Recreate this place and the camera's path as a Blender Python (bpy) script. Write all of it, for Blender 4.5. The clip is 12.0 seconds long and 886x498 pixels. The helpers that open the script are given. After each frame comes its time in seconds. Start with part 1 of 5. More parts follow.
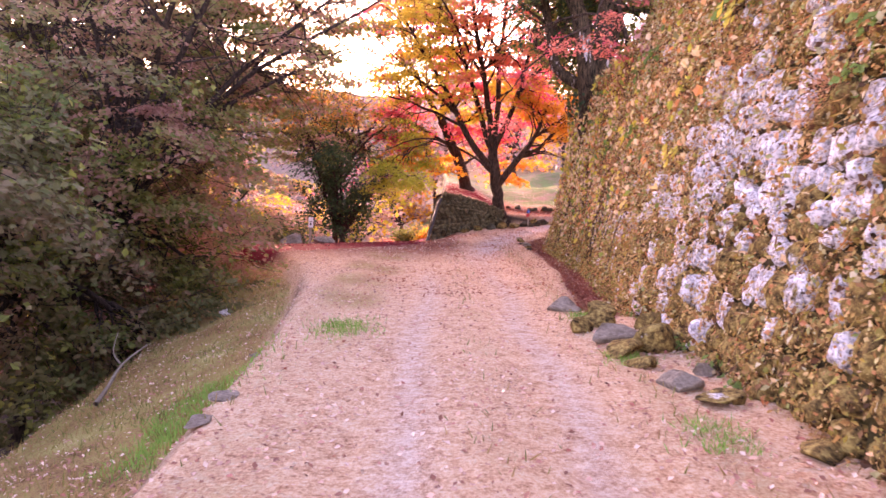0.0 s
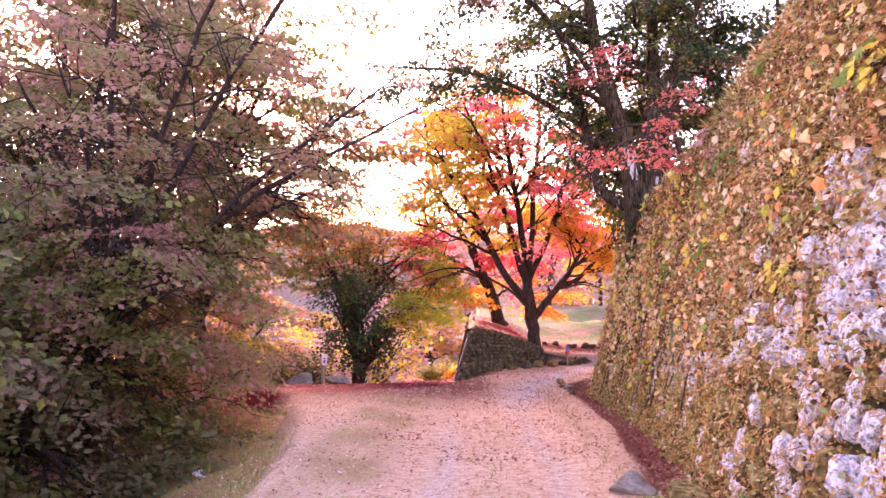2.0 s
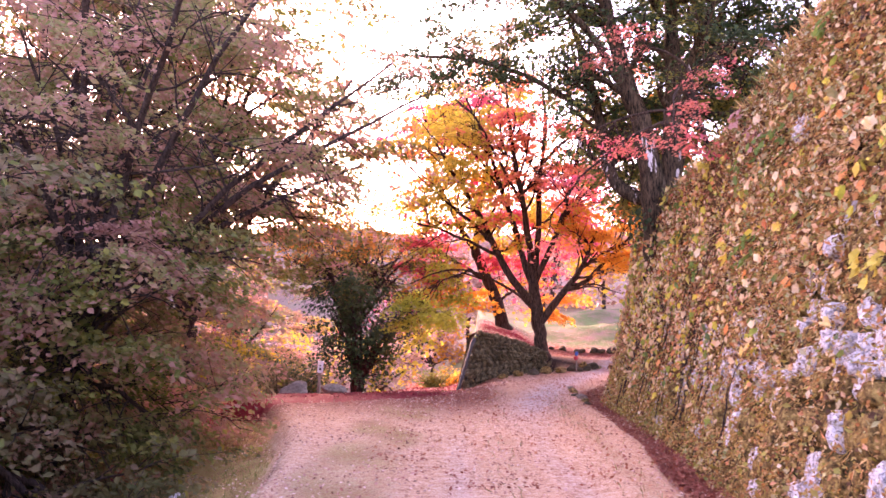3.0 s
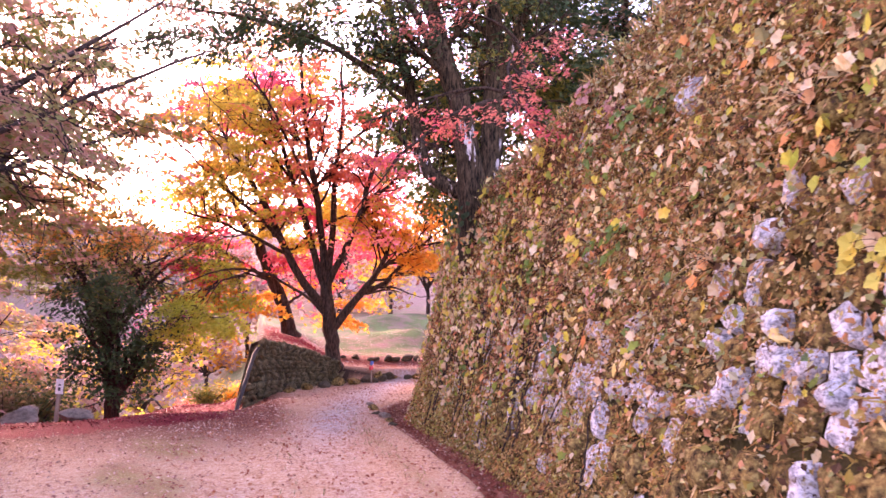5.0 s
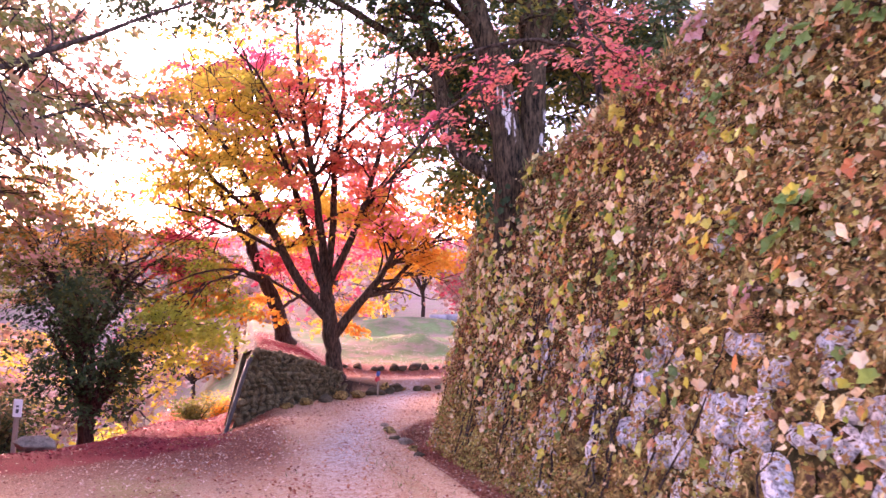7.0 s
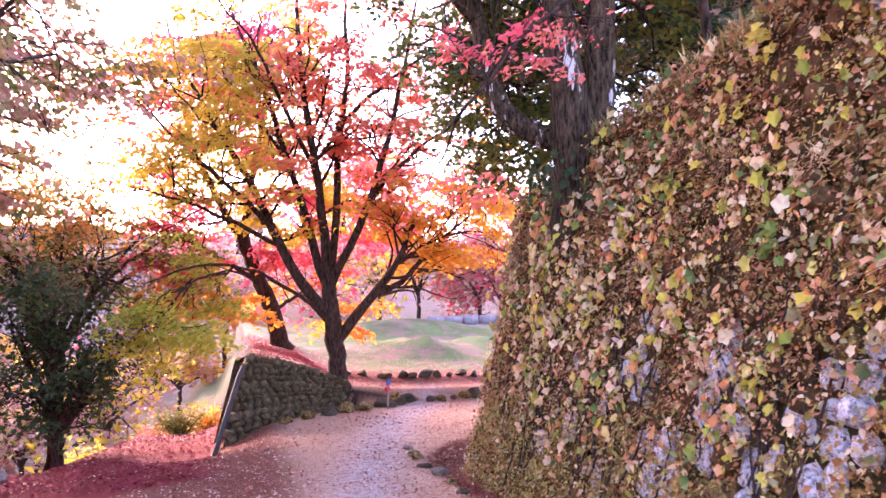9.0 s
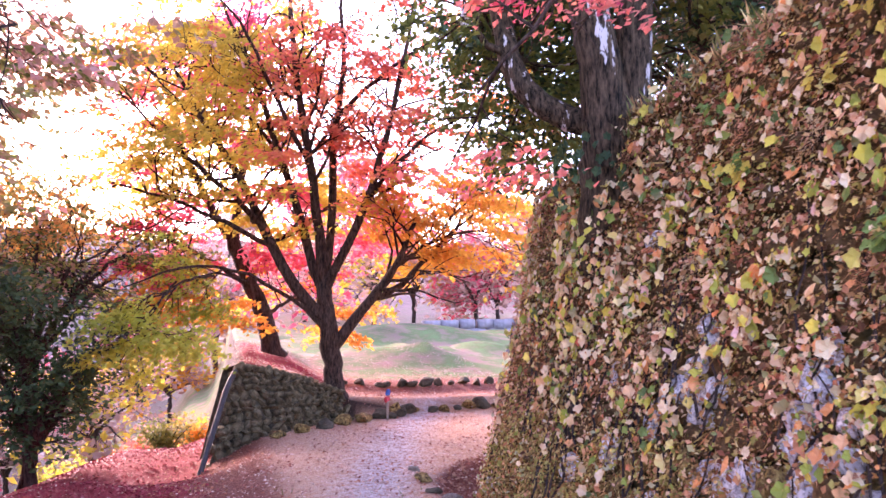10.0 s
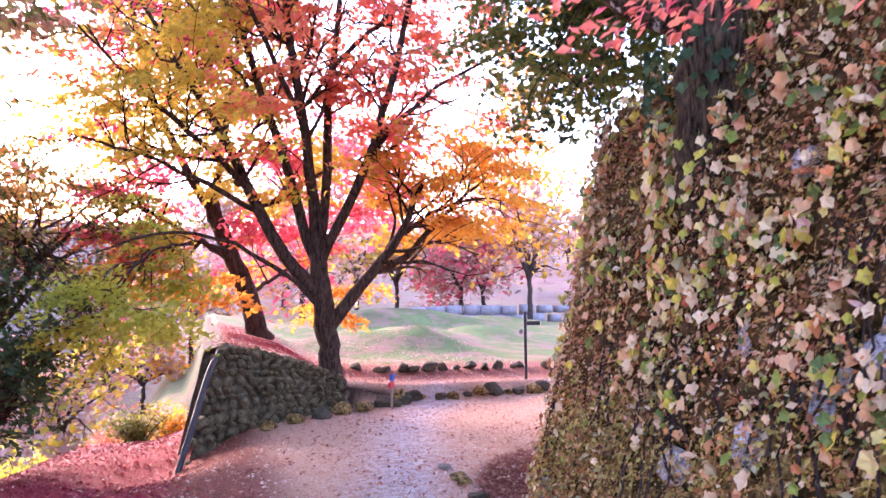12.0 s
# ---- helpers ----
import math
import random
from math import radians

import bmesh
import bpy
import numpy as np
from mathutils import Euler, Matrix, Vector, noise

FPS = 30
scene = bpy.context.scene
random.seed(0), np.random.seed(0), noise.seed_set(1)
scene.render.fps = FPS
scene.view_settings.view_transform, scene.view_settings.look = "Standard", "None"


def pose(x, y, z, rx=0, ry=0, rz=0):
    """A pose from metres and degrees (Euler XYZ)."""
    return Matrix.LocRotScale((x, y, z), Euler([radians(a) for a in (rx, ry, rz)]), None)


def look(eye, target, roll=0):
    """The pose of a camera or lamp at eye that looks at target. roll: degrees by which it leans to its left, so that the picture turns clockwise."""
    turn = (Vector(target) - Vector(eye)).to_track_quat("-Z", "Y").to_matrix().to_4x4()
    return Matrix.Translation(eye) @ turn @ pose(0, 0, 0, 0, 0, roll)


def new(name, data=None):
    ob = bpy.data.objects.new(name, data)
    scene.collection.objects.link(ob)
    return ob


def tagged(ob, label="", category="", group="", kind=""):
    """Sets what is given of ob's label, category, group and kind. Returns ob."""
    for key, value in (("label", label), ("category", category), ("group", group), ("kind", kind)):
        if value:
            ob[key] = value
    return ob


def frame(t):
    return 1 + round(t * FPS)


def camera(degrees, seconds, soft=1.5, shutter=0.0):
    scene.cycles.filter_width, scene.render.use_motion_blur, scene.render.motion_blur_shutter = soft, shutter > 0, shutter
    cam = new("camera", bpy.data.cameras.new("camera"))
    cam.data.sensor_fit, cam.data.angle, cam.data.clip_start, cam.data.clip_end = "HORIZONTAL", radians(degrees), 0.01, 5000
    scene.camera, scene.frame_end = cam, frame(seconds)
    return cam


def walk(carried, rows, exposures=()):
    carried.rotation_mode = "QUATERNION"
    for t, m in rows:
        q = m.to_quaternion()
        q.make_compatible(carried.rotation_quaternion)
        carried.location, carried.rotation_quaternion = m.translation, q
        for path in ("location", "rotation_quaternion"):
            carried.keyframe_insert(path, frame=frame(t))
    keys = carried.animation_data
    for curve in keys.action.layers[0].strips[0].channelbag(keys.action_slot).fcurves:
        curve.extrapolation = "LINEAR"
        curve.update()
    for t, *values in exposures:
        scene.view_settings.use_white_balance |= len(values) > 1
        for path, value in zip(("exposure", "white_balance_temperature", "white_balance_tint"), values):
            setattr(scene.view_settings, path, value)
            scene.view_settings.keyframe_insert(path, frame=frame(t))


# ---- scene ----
cam = camera(60.8, 12.0, soft=1.5, shutter=0.3)
PATH = [
    (0, (0.137, 0.394, 1.31), (0.134, 2.378, 1.055), -0.3),
    (0.5, (0.242, 1.018, 1.276), (0.171, 3.001, 1.023), -0.2),
    (1, (0.24, 1.556, 1.279), (0.162, 3.542, 1.063), -0.3),
    (1.5, (0.292, 2.167, 1.233), (0.206, 4.165, 1.255), -0.4),
    (2, (0.25, 2.708, 1.178), (0.16, 4.704, 1.278), -0.2),
    (2.5, (0.197, 3.263, 1.136), (0.107, 5.258, 1.245), -0.3),
    (3, (0.108, 3.863, 1.129), (0.02, 5.858, 1.24), -0.4),
    (3.5, (0.016, 4.438, 1.128), (0.049, 6.435, 1.244), -0.6),
    (3.7, (0.023, 4.676, 1.1), (0.242, 6.66, 1.219), -0.9),
    (5.3, (-0.048, 6.439, 1.097), (0.434, 8.377, 1.217), -0.0),
    (5.5, (-0.079, 6.661, 1.066), (0.406, 8.598, 1.186), -0.1),
    (6, (-0.077, 7.208, 1.048), (0.417, 9.142, 1.169), -0.2),
    (6.5, (-0.079, 7.828, 1.075), (0.424, 9.76, 1.199), -0.3),
    (7, (-0.124, 8.407, 1.101), (0.384, 10.337, 1.227), -0.3),
    (9, (-0.216, 10.66, 1.035), (0.321, 12.582, 1.166), -0.4),
    (9.5, (-0.204, 11.176, 1.044), (0.343, 13.095, 1.179), -0.5),
    (10, (-0.134, 11.759, 1.037), (0.421, 13.675, 1.178), -0.5),
    (10.5, (-0.115, 12.294, 0.97), (0.447, 14.208, 1.113), -0.6),
    (11, (-0.121, 12.84, 0.922), (0.463, 14.747, 1.071), -0.5),
    (11.5, (-0.201, 13.281, 0.88), (0.393, 15.185, 1.03), -0.5),
    (12, (-0.236, 13.734, 0.727), (0.379, 15.633, 0.842), -0.6),
]
walk(cam, [(t, look(eye, target, roll)) for t, eye, target, roll in PATH],
     exposures=((0.0, 3.42, 8800, 60), (2.5, 3.52, 8200, 66), (6.0, 3.42, 7700, 66), (9.0, 3.63, 6900, 55), (12.0, 3.66, 6300, 43)))

# ---- light ----
SUN_AZ, SUN_EL = radians(-20.0), radians(15.0)      # low sun beyond the trees ahead
world = bpy.data.worlds.new("dusk_sky")
scene.world = world
world.use_nodes = True
wn = world.node_tree.nodes
sky = wn.new("ShaderNodeTexSky")
sky.sky_type, sky.sun_disc = "NISHITA", False
sky.sun_elevation, sky.sun_rotation = SUN_EL, SUN_AZ
sky.altitude, sky.air_density, sky.dust_density, sky.ozone_density = 300, 1.0, 1.2, 2.4
wn["Background"].inputs["Strength"].default_value = 0.15
world.node_tree.links.new(sky.outputs[0], wn["Background"].inputs["Color"])
sun = new("sun", bpy.data.lights.new("sun", "SUN"))
sun.data.energy, sun.data.angle, sun.data.color = 1.3, radians(16), (1.0, 0.78, 0.62)
sun.matrix_world = look((40 * math.sin(SUN_AZ), 40 * math.cos(SUN_AZ), 40 * math.tan(SUN_EL)), (0, 0, 0))


# ---- materials ----
def shader(name):
    m = bpy.data.materials.new(name)
    m.use_nodes = True
    nt = m.node_tree
    nt.nodes["Principled BSDF"].inputs["Specular IOR Level"].default_value = 0.12
    return m, nt, nt.nodes["Principled BSDF"]


def N(nt, kind, **kw):
    n = nt.nodes.new(kind)
    for k, v in kw.items():
        n.inputs[k].default_value = v
    return n


def ramp(nt, fac, stops, mode="LINEAR"):
    r = nt.nodes.new("ShaderNodeValToRGB")
    r.color_ramp.interpolation = mode
    els = r.color_ramp.elements
    while len(els) < len(stops):
        els.new(0.5)
    for e, (p, c) in zip(els, stops):
        e.position, e.color = p, (*c, 1)
    nt.links.new(fac, r.inputs[0])
    return r.outputs[0]


def mixc(nt, fac, a, b, blend="MIX"):
    m = nt.nodes.new("ShaderNodeMix")
    m.data_type, m.blend_type = "RGBA", blend
    for sock, v in ((m.inputs[0], fac), (m.inputs[6], a), (m.inputs[7], b)):
        if isinstance(v, (int, float)):
            sock.default_value = v
        elif isinstance(v, tuple):
            sock.default_value = (*v, 1)
        else:
            nt.links.new(v, sock)
    return m.outputs[2]


def mathn(nt, op, a, b=0.0):
    m = nt.nodes.new("ShaderNodeMath")
    m.operation, m.use_clamp = op, True
    for sock, v in ((m.inputs[0], a), (m.inputs[1], b)):
        if isinstance(v, (int, float)):
            sock.default_value = v
        else:
            nt.links.new(v, sock)
    return m.outputs[0]


def position(nt):
    return nt.nodes.new("ShaderNodeNewGeometry").outputs["Position"]


def objpos(nt):
    return nt.nodes.new("ShaderNodeTexCoord").outputs["Object"]


def noise_tex(nt, vec, scale, detail=4.0, rough=0.6):
    n = N(nt, "ShaderNodeTexNoise", Scale=scale, Detail=detail, Roughness=rough)
    nt.links.new(vec, n.inputs["Vector"])
    return n.outputs["Fac"]


def bump(nt, bsdf, height, strength, dist=0.02):
    b = N(nt, "ShaderNodeBump", Strength=strength, Distance=dist)
    nt.links.new(height, b.inputs["Height"])
    nt.links.new(b.outputs[0], bsdf.inputs["Normal"])


def leaf_material(name, stops, translucent=0.45, patch=0.6, patch_scale=0.5):
    """Leaves: each leaf its own tone, drifting in patches through the crown, letting light through."""
    m, nt, b = shader(name)
    g = nt.nodes.new("ShaderNodeNewGeometry")
    drift = noise_tex(nt, g.outputs["Position"], patch_scale, 2.0)
    lift = N(nt, "ShaderNodeMapRange", **{"From Min": 0.32, "From Max": 0.68})
    nt.links.new(drift, lift.inputs["Value"])
    fac = mixc(nt, patch, g.outputs["Random Per Island"], lift.outputs[0])
    col = ramp(nt, fac, stops)
    nt.links.new(col, b.inputs["Base Color"])
    b.inputs["Roughness"].default_value = 0.6
    b.inputs["Specular IOR Level"].default_value = 0.25
    t = nt.nodes.new("ShaderNodeBsdfTranslucent")
    nt.links.new(col, t.inputs["Color"])
    mx = nt.nodes.new("ShaderNodeMixShader")
    mx.inputs[0].default_value = translucent
    nt.links.new(b.outputs[0], mx.inputs[1])
    nt.links.new(t.outputs[0], mx.inputs[2])
    nt.links.new(mx.outputs[0], nt.nodes["Material Output"].inputs["Surface"])
    return m


def plain_material(name, lo, hi, scale=12.0, rough=0.8, metal=0.0, bumps=0.4, dist=0.01, stretch=(1, 1, 1)):
    m, nt, b = shader(name)
    mp = nt.nodes.new("ShaderNodeMapping")
    mp.inputs["Scale"].default_value = stretch
    nt.links.new(objpos(nt), mp.inputs["Vector"])
    fine, wide = noise_tex(nt, mp.outputs[0], scale, 6.0, 0.7), noise_tex(nt, mp.outputs[0], scale * 0.15, 3.0)
    both = mathn(nt, "ADD", mathn(nt, "MULTIPLY", fine, 0.6), mathn(nt, "MULTIPLY", wide, 0.4))
    nt.links.new(ramp(nt, both, [(0.32, lo), (0.66, hi)]), b.inputs["Base Color"])
    b.inputs["Roughness"].default_value, b.inputs["Metallic"].default_value = rough, metal
    b.inputs["Specular IOR Level"].default_value = 0.12 if rough > 0.7 else 0.4
    bump(nt, b, fine, bumps, dist)
    return m


def bark_material(name, lo, hi, pale=None, pale_at=0.62):
    m, nt, b = shader(name)
    mp = nt.nodes.new("ShaderNodeMapping")
    mp.inputs["Scale"].default_value = (1, 1, 0.25)
    p = position(nt)
    nt.links.new(p, mp.inputs["Vector"])
    fine, wide = noise_tex(nt, mp.outputs[0], 22.0, 6.0, 0.7), noise_tex(nt, mp.outputs[0], 2.6, 6.0, 0.65)
    col = ramp(nt, fine, [(0.38, lo), (0.62, hi)])
    if pale:
        col = mixc(nt, ramp(nt, wide, [(pale_at - 0.01, (0, 0, 0)), (pale_at + 0.005, (1, 1, 1))]), col, pale)
    nt.links.new(col, b.inputs["Base Color"])
    b.inputs["Roughness"].default_value = 0.9
    bump(nt, b, fine, 0.7, 0.03)
    return m


def stone_material(name, moss_cover):
    """Weathered grey stone with pale lichen and olive-brown moss."""
    m, nt, b = shader(name)
    p = position(nt)
    rnd = nt.nodes.new("ShaderNodeObjectInfo").outputs["Random"]
    isl = nt.nodes.new("ShaderNodeNewGeometry").outputs["Random Per Island"]
    fine, mid, wide = noise_tex(nt, p, 34.0, 6.0, 0.7), noise_tex(nt, p, 7.0, 5.0, 0.65), noise_tex(nt, p, 0.9, 3.0)
    grey = ramp(nt, fine, [(0.34, (0.05, 0.04, 0.045)), (0.48, (0.38, 0.34, 0.36)), (0.62, (0.74, 0.69, 0.73))])
    grey = mixc(nt, mathn(nt, "MULTIPLY", rnd, 0.35), grey, (0.30, 0.26, 0.25))
    lichen = ramp(nt, noise_tex(nt, p, 15.0, 5.0, 0.7), [(0.43, (0, 0, 0)), (0.54, (1, 1, 1))])
    col = mixc(nt, lichen, grey, ramp(nt, fine, [(0.36, (0.22, 0.18, 0.20)), (0.50, (0.90, 0.85, 0.88))]))
    moss_col = ramp(nt, noise_tex(nt, p, 16.0, 5.0, 0.7), [(0.36, (0.02, 0.012, 0.006)), (0.5, (0.22, 0.13, 0.045)), (0.66, (0.50, 0.35, 0.12))])
    cover = mathn(nt, "ADD", mathn(nt, "MULTIPLY", mid, 0.5), mathn(nt, "ADD", mathn(nt, "MULTIPLY", wide, 0.55), mathn(nt, "MULTIPLY", isl, 0.12)))
    col = mixc(nt, ramp(nt, cover, [(moss_cover, (0, 0, 0)), (moss_cover + 0.06, (1, 1, 1))]), col, moss_col)
    nt.links.new(col, b.inputs["Base Color"])
    b.inputs["Roughness"].default_value = 0.92
    both = mathn(nt, "ADD", mathn(nt, "MULTIPLY", fine, 0.5), mathn(nt, "MULTIPLY", mid, 0.5))
    bump(nt, b, both, 0.9, 0.05)
    return m


BARK_MAPLE = bark_material("maple_bark", (0.016, 0.009, 0.007), (0.10, 0.058, 0.04))
BARK_DARK = bark_material("dark_bark", (0.022, 0.014, 0.012), (0.09, 0.06, 0.05))
BARK_CAMPHOR = bark_material("old_tree_bark", (0.006, 0.004, 0.003), (0.12, 0.075, 0.045), (0.60, 0.51, 0.48), 0.645)
STONE = stone_material("wall_stone", 0.36)
STONE_PALE = stone_material("pale_wall_stone", 0.67)
STONE_DARK = plain_material("dark_stone", (0.012, 0.009, 0.007), (0.16, 0.125, 0.08), 9.0, 0.9, bumps=0.8, dist=0.03)
ROCK = plain_material("kerb_rock_stone", (0.10, 0.07, 0.05), (0.46, 0.36, 0.29), 8.0, 0.9, bumps=0.9, dist=0.04)
LOW_STONE = plain_material("dark_mossy_wall_stone", (0.008, 0.006, 0.005), (0.26, 0.20, 0.11), 2.2, 0.9, bumps=1.0, dist=0.06)
JOINT = plain_material("wall_soil_and_moss", (0.015, 0.01, 0.006), (0.13, 0.095, 0.035), 11.0, 1.0, bumps=1.0, dist=0.05)
L_RED = leaf_material("red_maple_leaves", [(0.0, (0.62, 0.10, 0.06)), (0.45, (0.80, 0.20, 0.12)), (0.75, (0.82, 0.30, 0.10)), (1.0, (0.72, 0.14, 0.12))], 0.62)
L_ORANGE = leaf_material("orange_maple_leaves", [(0.0, (0.66, 0.22, 0.04)), (0.5, (0.78, 0.38, 0.05)), (1.0, (0.62, 0.42, 0.06))], 0.62)
L_YELLOW = leaf_material("yellow_olive_leaves", [(0.0, (0.34, 0.30, 0.05)), (0.5, (0.62, 0.45, 0.06)), (1.0, (0.80, 0.54, 0.06))], 0.62)
L_PINK = leaf_material("crimson_leaves", [(0.0, (0.55, 0.06, 0.10)), (0.6, (0.78, 0.14, 0.18)), (1.0, (0.80, 0.28, 0.22))], 0.6)
L_LIME = leaf_material("yellow_green_leaves", [(0.0, (0.28, 0.36, 0.06)), (0.5, (0.52, 0.56, 0.08)), (1.0, (0.78, 0.68, 0.10))], 0.6)
L_DULL = leaf_material("brown_green_leaves", [(0.0, (0.17, 0.21, 0.06)), (0.35, (0.30, 0.27, 0.10)), (0.55, (0.42, 0.22, 0.14)), (1.0, (0.60, 0.29, 0.25))], 0.5, 0.7, 0.6)
L_OLIVE_LEAF = leaf_material("olive_green_leaves", [(0.0, (0.07, 0.11, 0.03)), (0.5, (0.17, 0.19, 0.045)), (1.0, (0.38, 0.32, 0.07))], 0.45)
L_DUSK = leaf_material("dusky_green_leaves", [(0.0, (0.08, 0.10, 0.03)), (0.45, (0.17, 0.15, 0.06)), (0.75, (0.28, 0.17, 0.10)), (1.0, (0.48, 0.27, 0.20))], 0.4, 0.7, 0.6)
L_RUSSET = leaf_material("glow_russet_leaves", [(0.0, (0.40, 0.16, 0.05)), (0.5, (0.62, 0.28, 0.06)), (1.0, (0.50, 0.34, 0.08))], 0.55)
L_GREEN = leaf_material("dark_green_leaves", [(0.0, (0.018, 0.04, 0.02)), (0.6, (0.05, 0.09, 0.035)), (1.0, (0.10, 0.13, 0.04))], 0.25)
# far trees: autumn tones with pinkish distance haze worked into the colour
L_HILL = leaf_material("hazed_wood_leaves", [(0.0, (0.30, 0.15, 0.12)), (0.4, (0.50, 0.28, 0.22)), (0.7, (0.58, 0.36, 0.30)), (1.0, (0.40, 0.30, 0.17))], 0.3, 0.5, 0.12)
L_WALL = leaf_material("dry_wall_leaves", [(0.0, (0.04, 0.018, 0.010)), (0.18, (0.15, 0.06, 0.025)), (0.32, (0.42, 0.20, 0.08)), (0.46, (0.26, 0.26, 0.05)), (0.58, (0.62, 0.22, 0.10)), (0.70, (0.80, 0.58, 0.36)), (0.82, (0.22, 0.26, 0.07)), (1.0, (0.92, 0.74, 0.56))], 0.35, 0.12, 1.3)
L_MOSS = leaf_material("moss_sprigs", [(0.0, (0.025, 0.012, 0.006)), (0.18, (0.11, 0.05, 0.02)), (0.33, (0.44, 0.21, 0.075)), (0.48, (0.78, 0.50, 0.22)), (0.60, (0.33, 0.25, 0.05)), (0.73, (0.60, 0.23, 0.10)), (0.86, (0.52, 0.44, 0.10)), (1.0, (0.90, 0.72, 0.44))], 0.3, 0.4, 2.4)
L_CORAL = leaf_material("coral_maple_leaves", [(0.0, (0.70, 0.13, 0.10)), (0.5, (0.85, 0.24, 0.18)), (1.0, (0.80, 0.30, 0.16))], 0.6)
VINE_STONE = plain_material("dark_vine_covered_stone", (0.012, 0.006, 0.003), (0.24, 0.13, 0.055), 26.0, 0.95, bumps=0.9, dist=0.04)
L_OLIVE = leaf_material("olive_moss_cushions", [(0.0, (0.14, 0.12, 0.025)), (0.4, (0.33, 0.28, 0.06)), (0.75, (0.50, 0.42, 0.11)), (1.0, (0.70, 0.58, 0.24))], 0.2, 0.5, 0.8)
L_VINE = leaf_material("red_brown_creeper", [(0.0, (0.16, 0.04, 0.02)), (0.4, (0.40, 0.13, 0.06)), (0.7, (0.64, 0.32, 0.18)), (1.0, (0.86, 0.62, 0.42))], 0.25, 0.4, 0.8)
L_IVY = leaf_material("ivy_leaves", [(0.0, (0.74, 0.48, 0.30)), (0.28, (0.90, 0.70, 0.44)), (0.42, (0.76, 0.60, 0.10)), (0.55, (0.34, 0.40, 0.07)), (0.66, (0.10, 0.17, 0.06)), (0.76, (0.80, 0.52, 0.30)), (0.88, (0.82, 0.34, 0.12)), (1.0, (0.62, 0.15, 0.09))], 0.35, 0.15, 1.2)
L_LITTER = leaf_material("fallen_leaves", [(0.0, (0.20, 0.07, 0.05)), (0.3, (0.46, 0.19, 0.13)), (0.5, (0.72, 0.42, 0.32)), (0.68, (0.84, 0.62, 0.50)), (0.84, (0.48, 0.13, 0.09)), (1.0, (0.92, 0.78, 0.66))], 0.15, 0.2, 0.7)
L_LUSH = leaf_material("lush_grass", [(0.0, (0.10, 0.26, 0.05)), (0.6, (0.20, 0.42, 0.08)), (1.0, (0.34, 0.46, 0.12))], 0.4, 0.4, 0.8)
L_GRASS = leaf_material("grass_blades", [(0.0, (0.08, 0.13, 0.03)), (0.35, (0.20, 0.20, 0.05)), (0.6, (0.38, 0.22, 0.09)), (1.0, (0.52, 0.36, 0.17))], 0.35, 0.5, 0.8)


# ---- shape helpers ----
def mesh_of(name, verts, faces_flat, sizes, mats, mat_index=None, smooth=False):
    """A mesh from arrays: vertices, the corners of all faces in a row, and the corners per face."""
    me = bpy.data.meshes.new(name)
    verts, faces_flat = np.asarray(verts, np.float32), np.asarray(faces_flat, np.int32)
    sizes = np.asarray(sizes, np.int32)
    me.vertices.add(len(verts))
    me.vertices.foreach_set("co", verts.ravel())
    me.loops.add(len(faces_flat))
    me.loops.foreach_set("vertex_index", faces_flat)
    me.polygons.add(len(sizes))
    me.polygons.foreach_set("loop_start", np.concatenate(([0], np.cumsum(sizes)[:-1])).astype(np.int32))
    if mat_index is not None:
        me.polygons.foreach_set("material_index", np.asarray(mat_index, np.int32))
    me.polygons.foreach_set("use_smooth", np.full(len(sizes), smooth))
    for m in mats:
        me.materials.append(m)
    me.update(calc_edges=True)
    return me


def part(name, data, parent, label=""):
    ob = new(name, data)
    ob.parent = parent
    return tagged(ob, label)


def bm_mesh(name, bm, mat, smooth=True):
    me = bpy.data.meshes.new(name)
    for f in bm.faces:
        f.smooth = smooth
    bm.to_mesh(me)
    bm.free()
    me.materials.append(mat)
    return me


def unit(v):
    return v / np.maximum(np.linalg.norm(v, axis=-1, keepdims=True), 1e-9)


KITE = np.array([(0, -0.5, 0), (0.33, 0.0, 0.09), (0, 0.5, 0), (-0.33, 0.0, 0.09)])
KITE_F = np.array([(0, 1, 2), (0, 2, 3)])
_a = np.radians(np.arange(20) * 18 - 90)
_r = 0.42 + 0.07 * np.cos(5 * (_a - np.pi / 2)) + 0.05 * np.sin(_a) + 0.02 * np.sin(_a * 3 + 1)
LOBED = np.concatenate(([(0, 0, -0.06)], np.stack((_r * np.cos(_a), _r * np.sin(_a), 0.10 * np.abs(np.cos(_a)) - 0.04 * np.sin(_a)), -1)))
LOBED = LOBED * np.array((0.95, 1.12, 1.9))
LOBED_F = np.array([(0, 1 + k, 1 + (k + 1) % 20) for k in range(20)])
BLADE = np.array([(-0.06, 0, 0), (0.06, 0, 0), (0.035, 0.55, 0.05), (0, 1.0, 0.2)])
BLADE_F = np.array([(0, 1, 2), (0, 2, 3)])


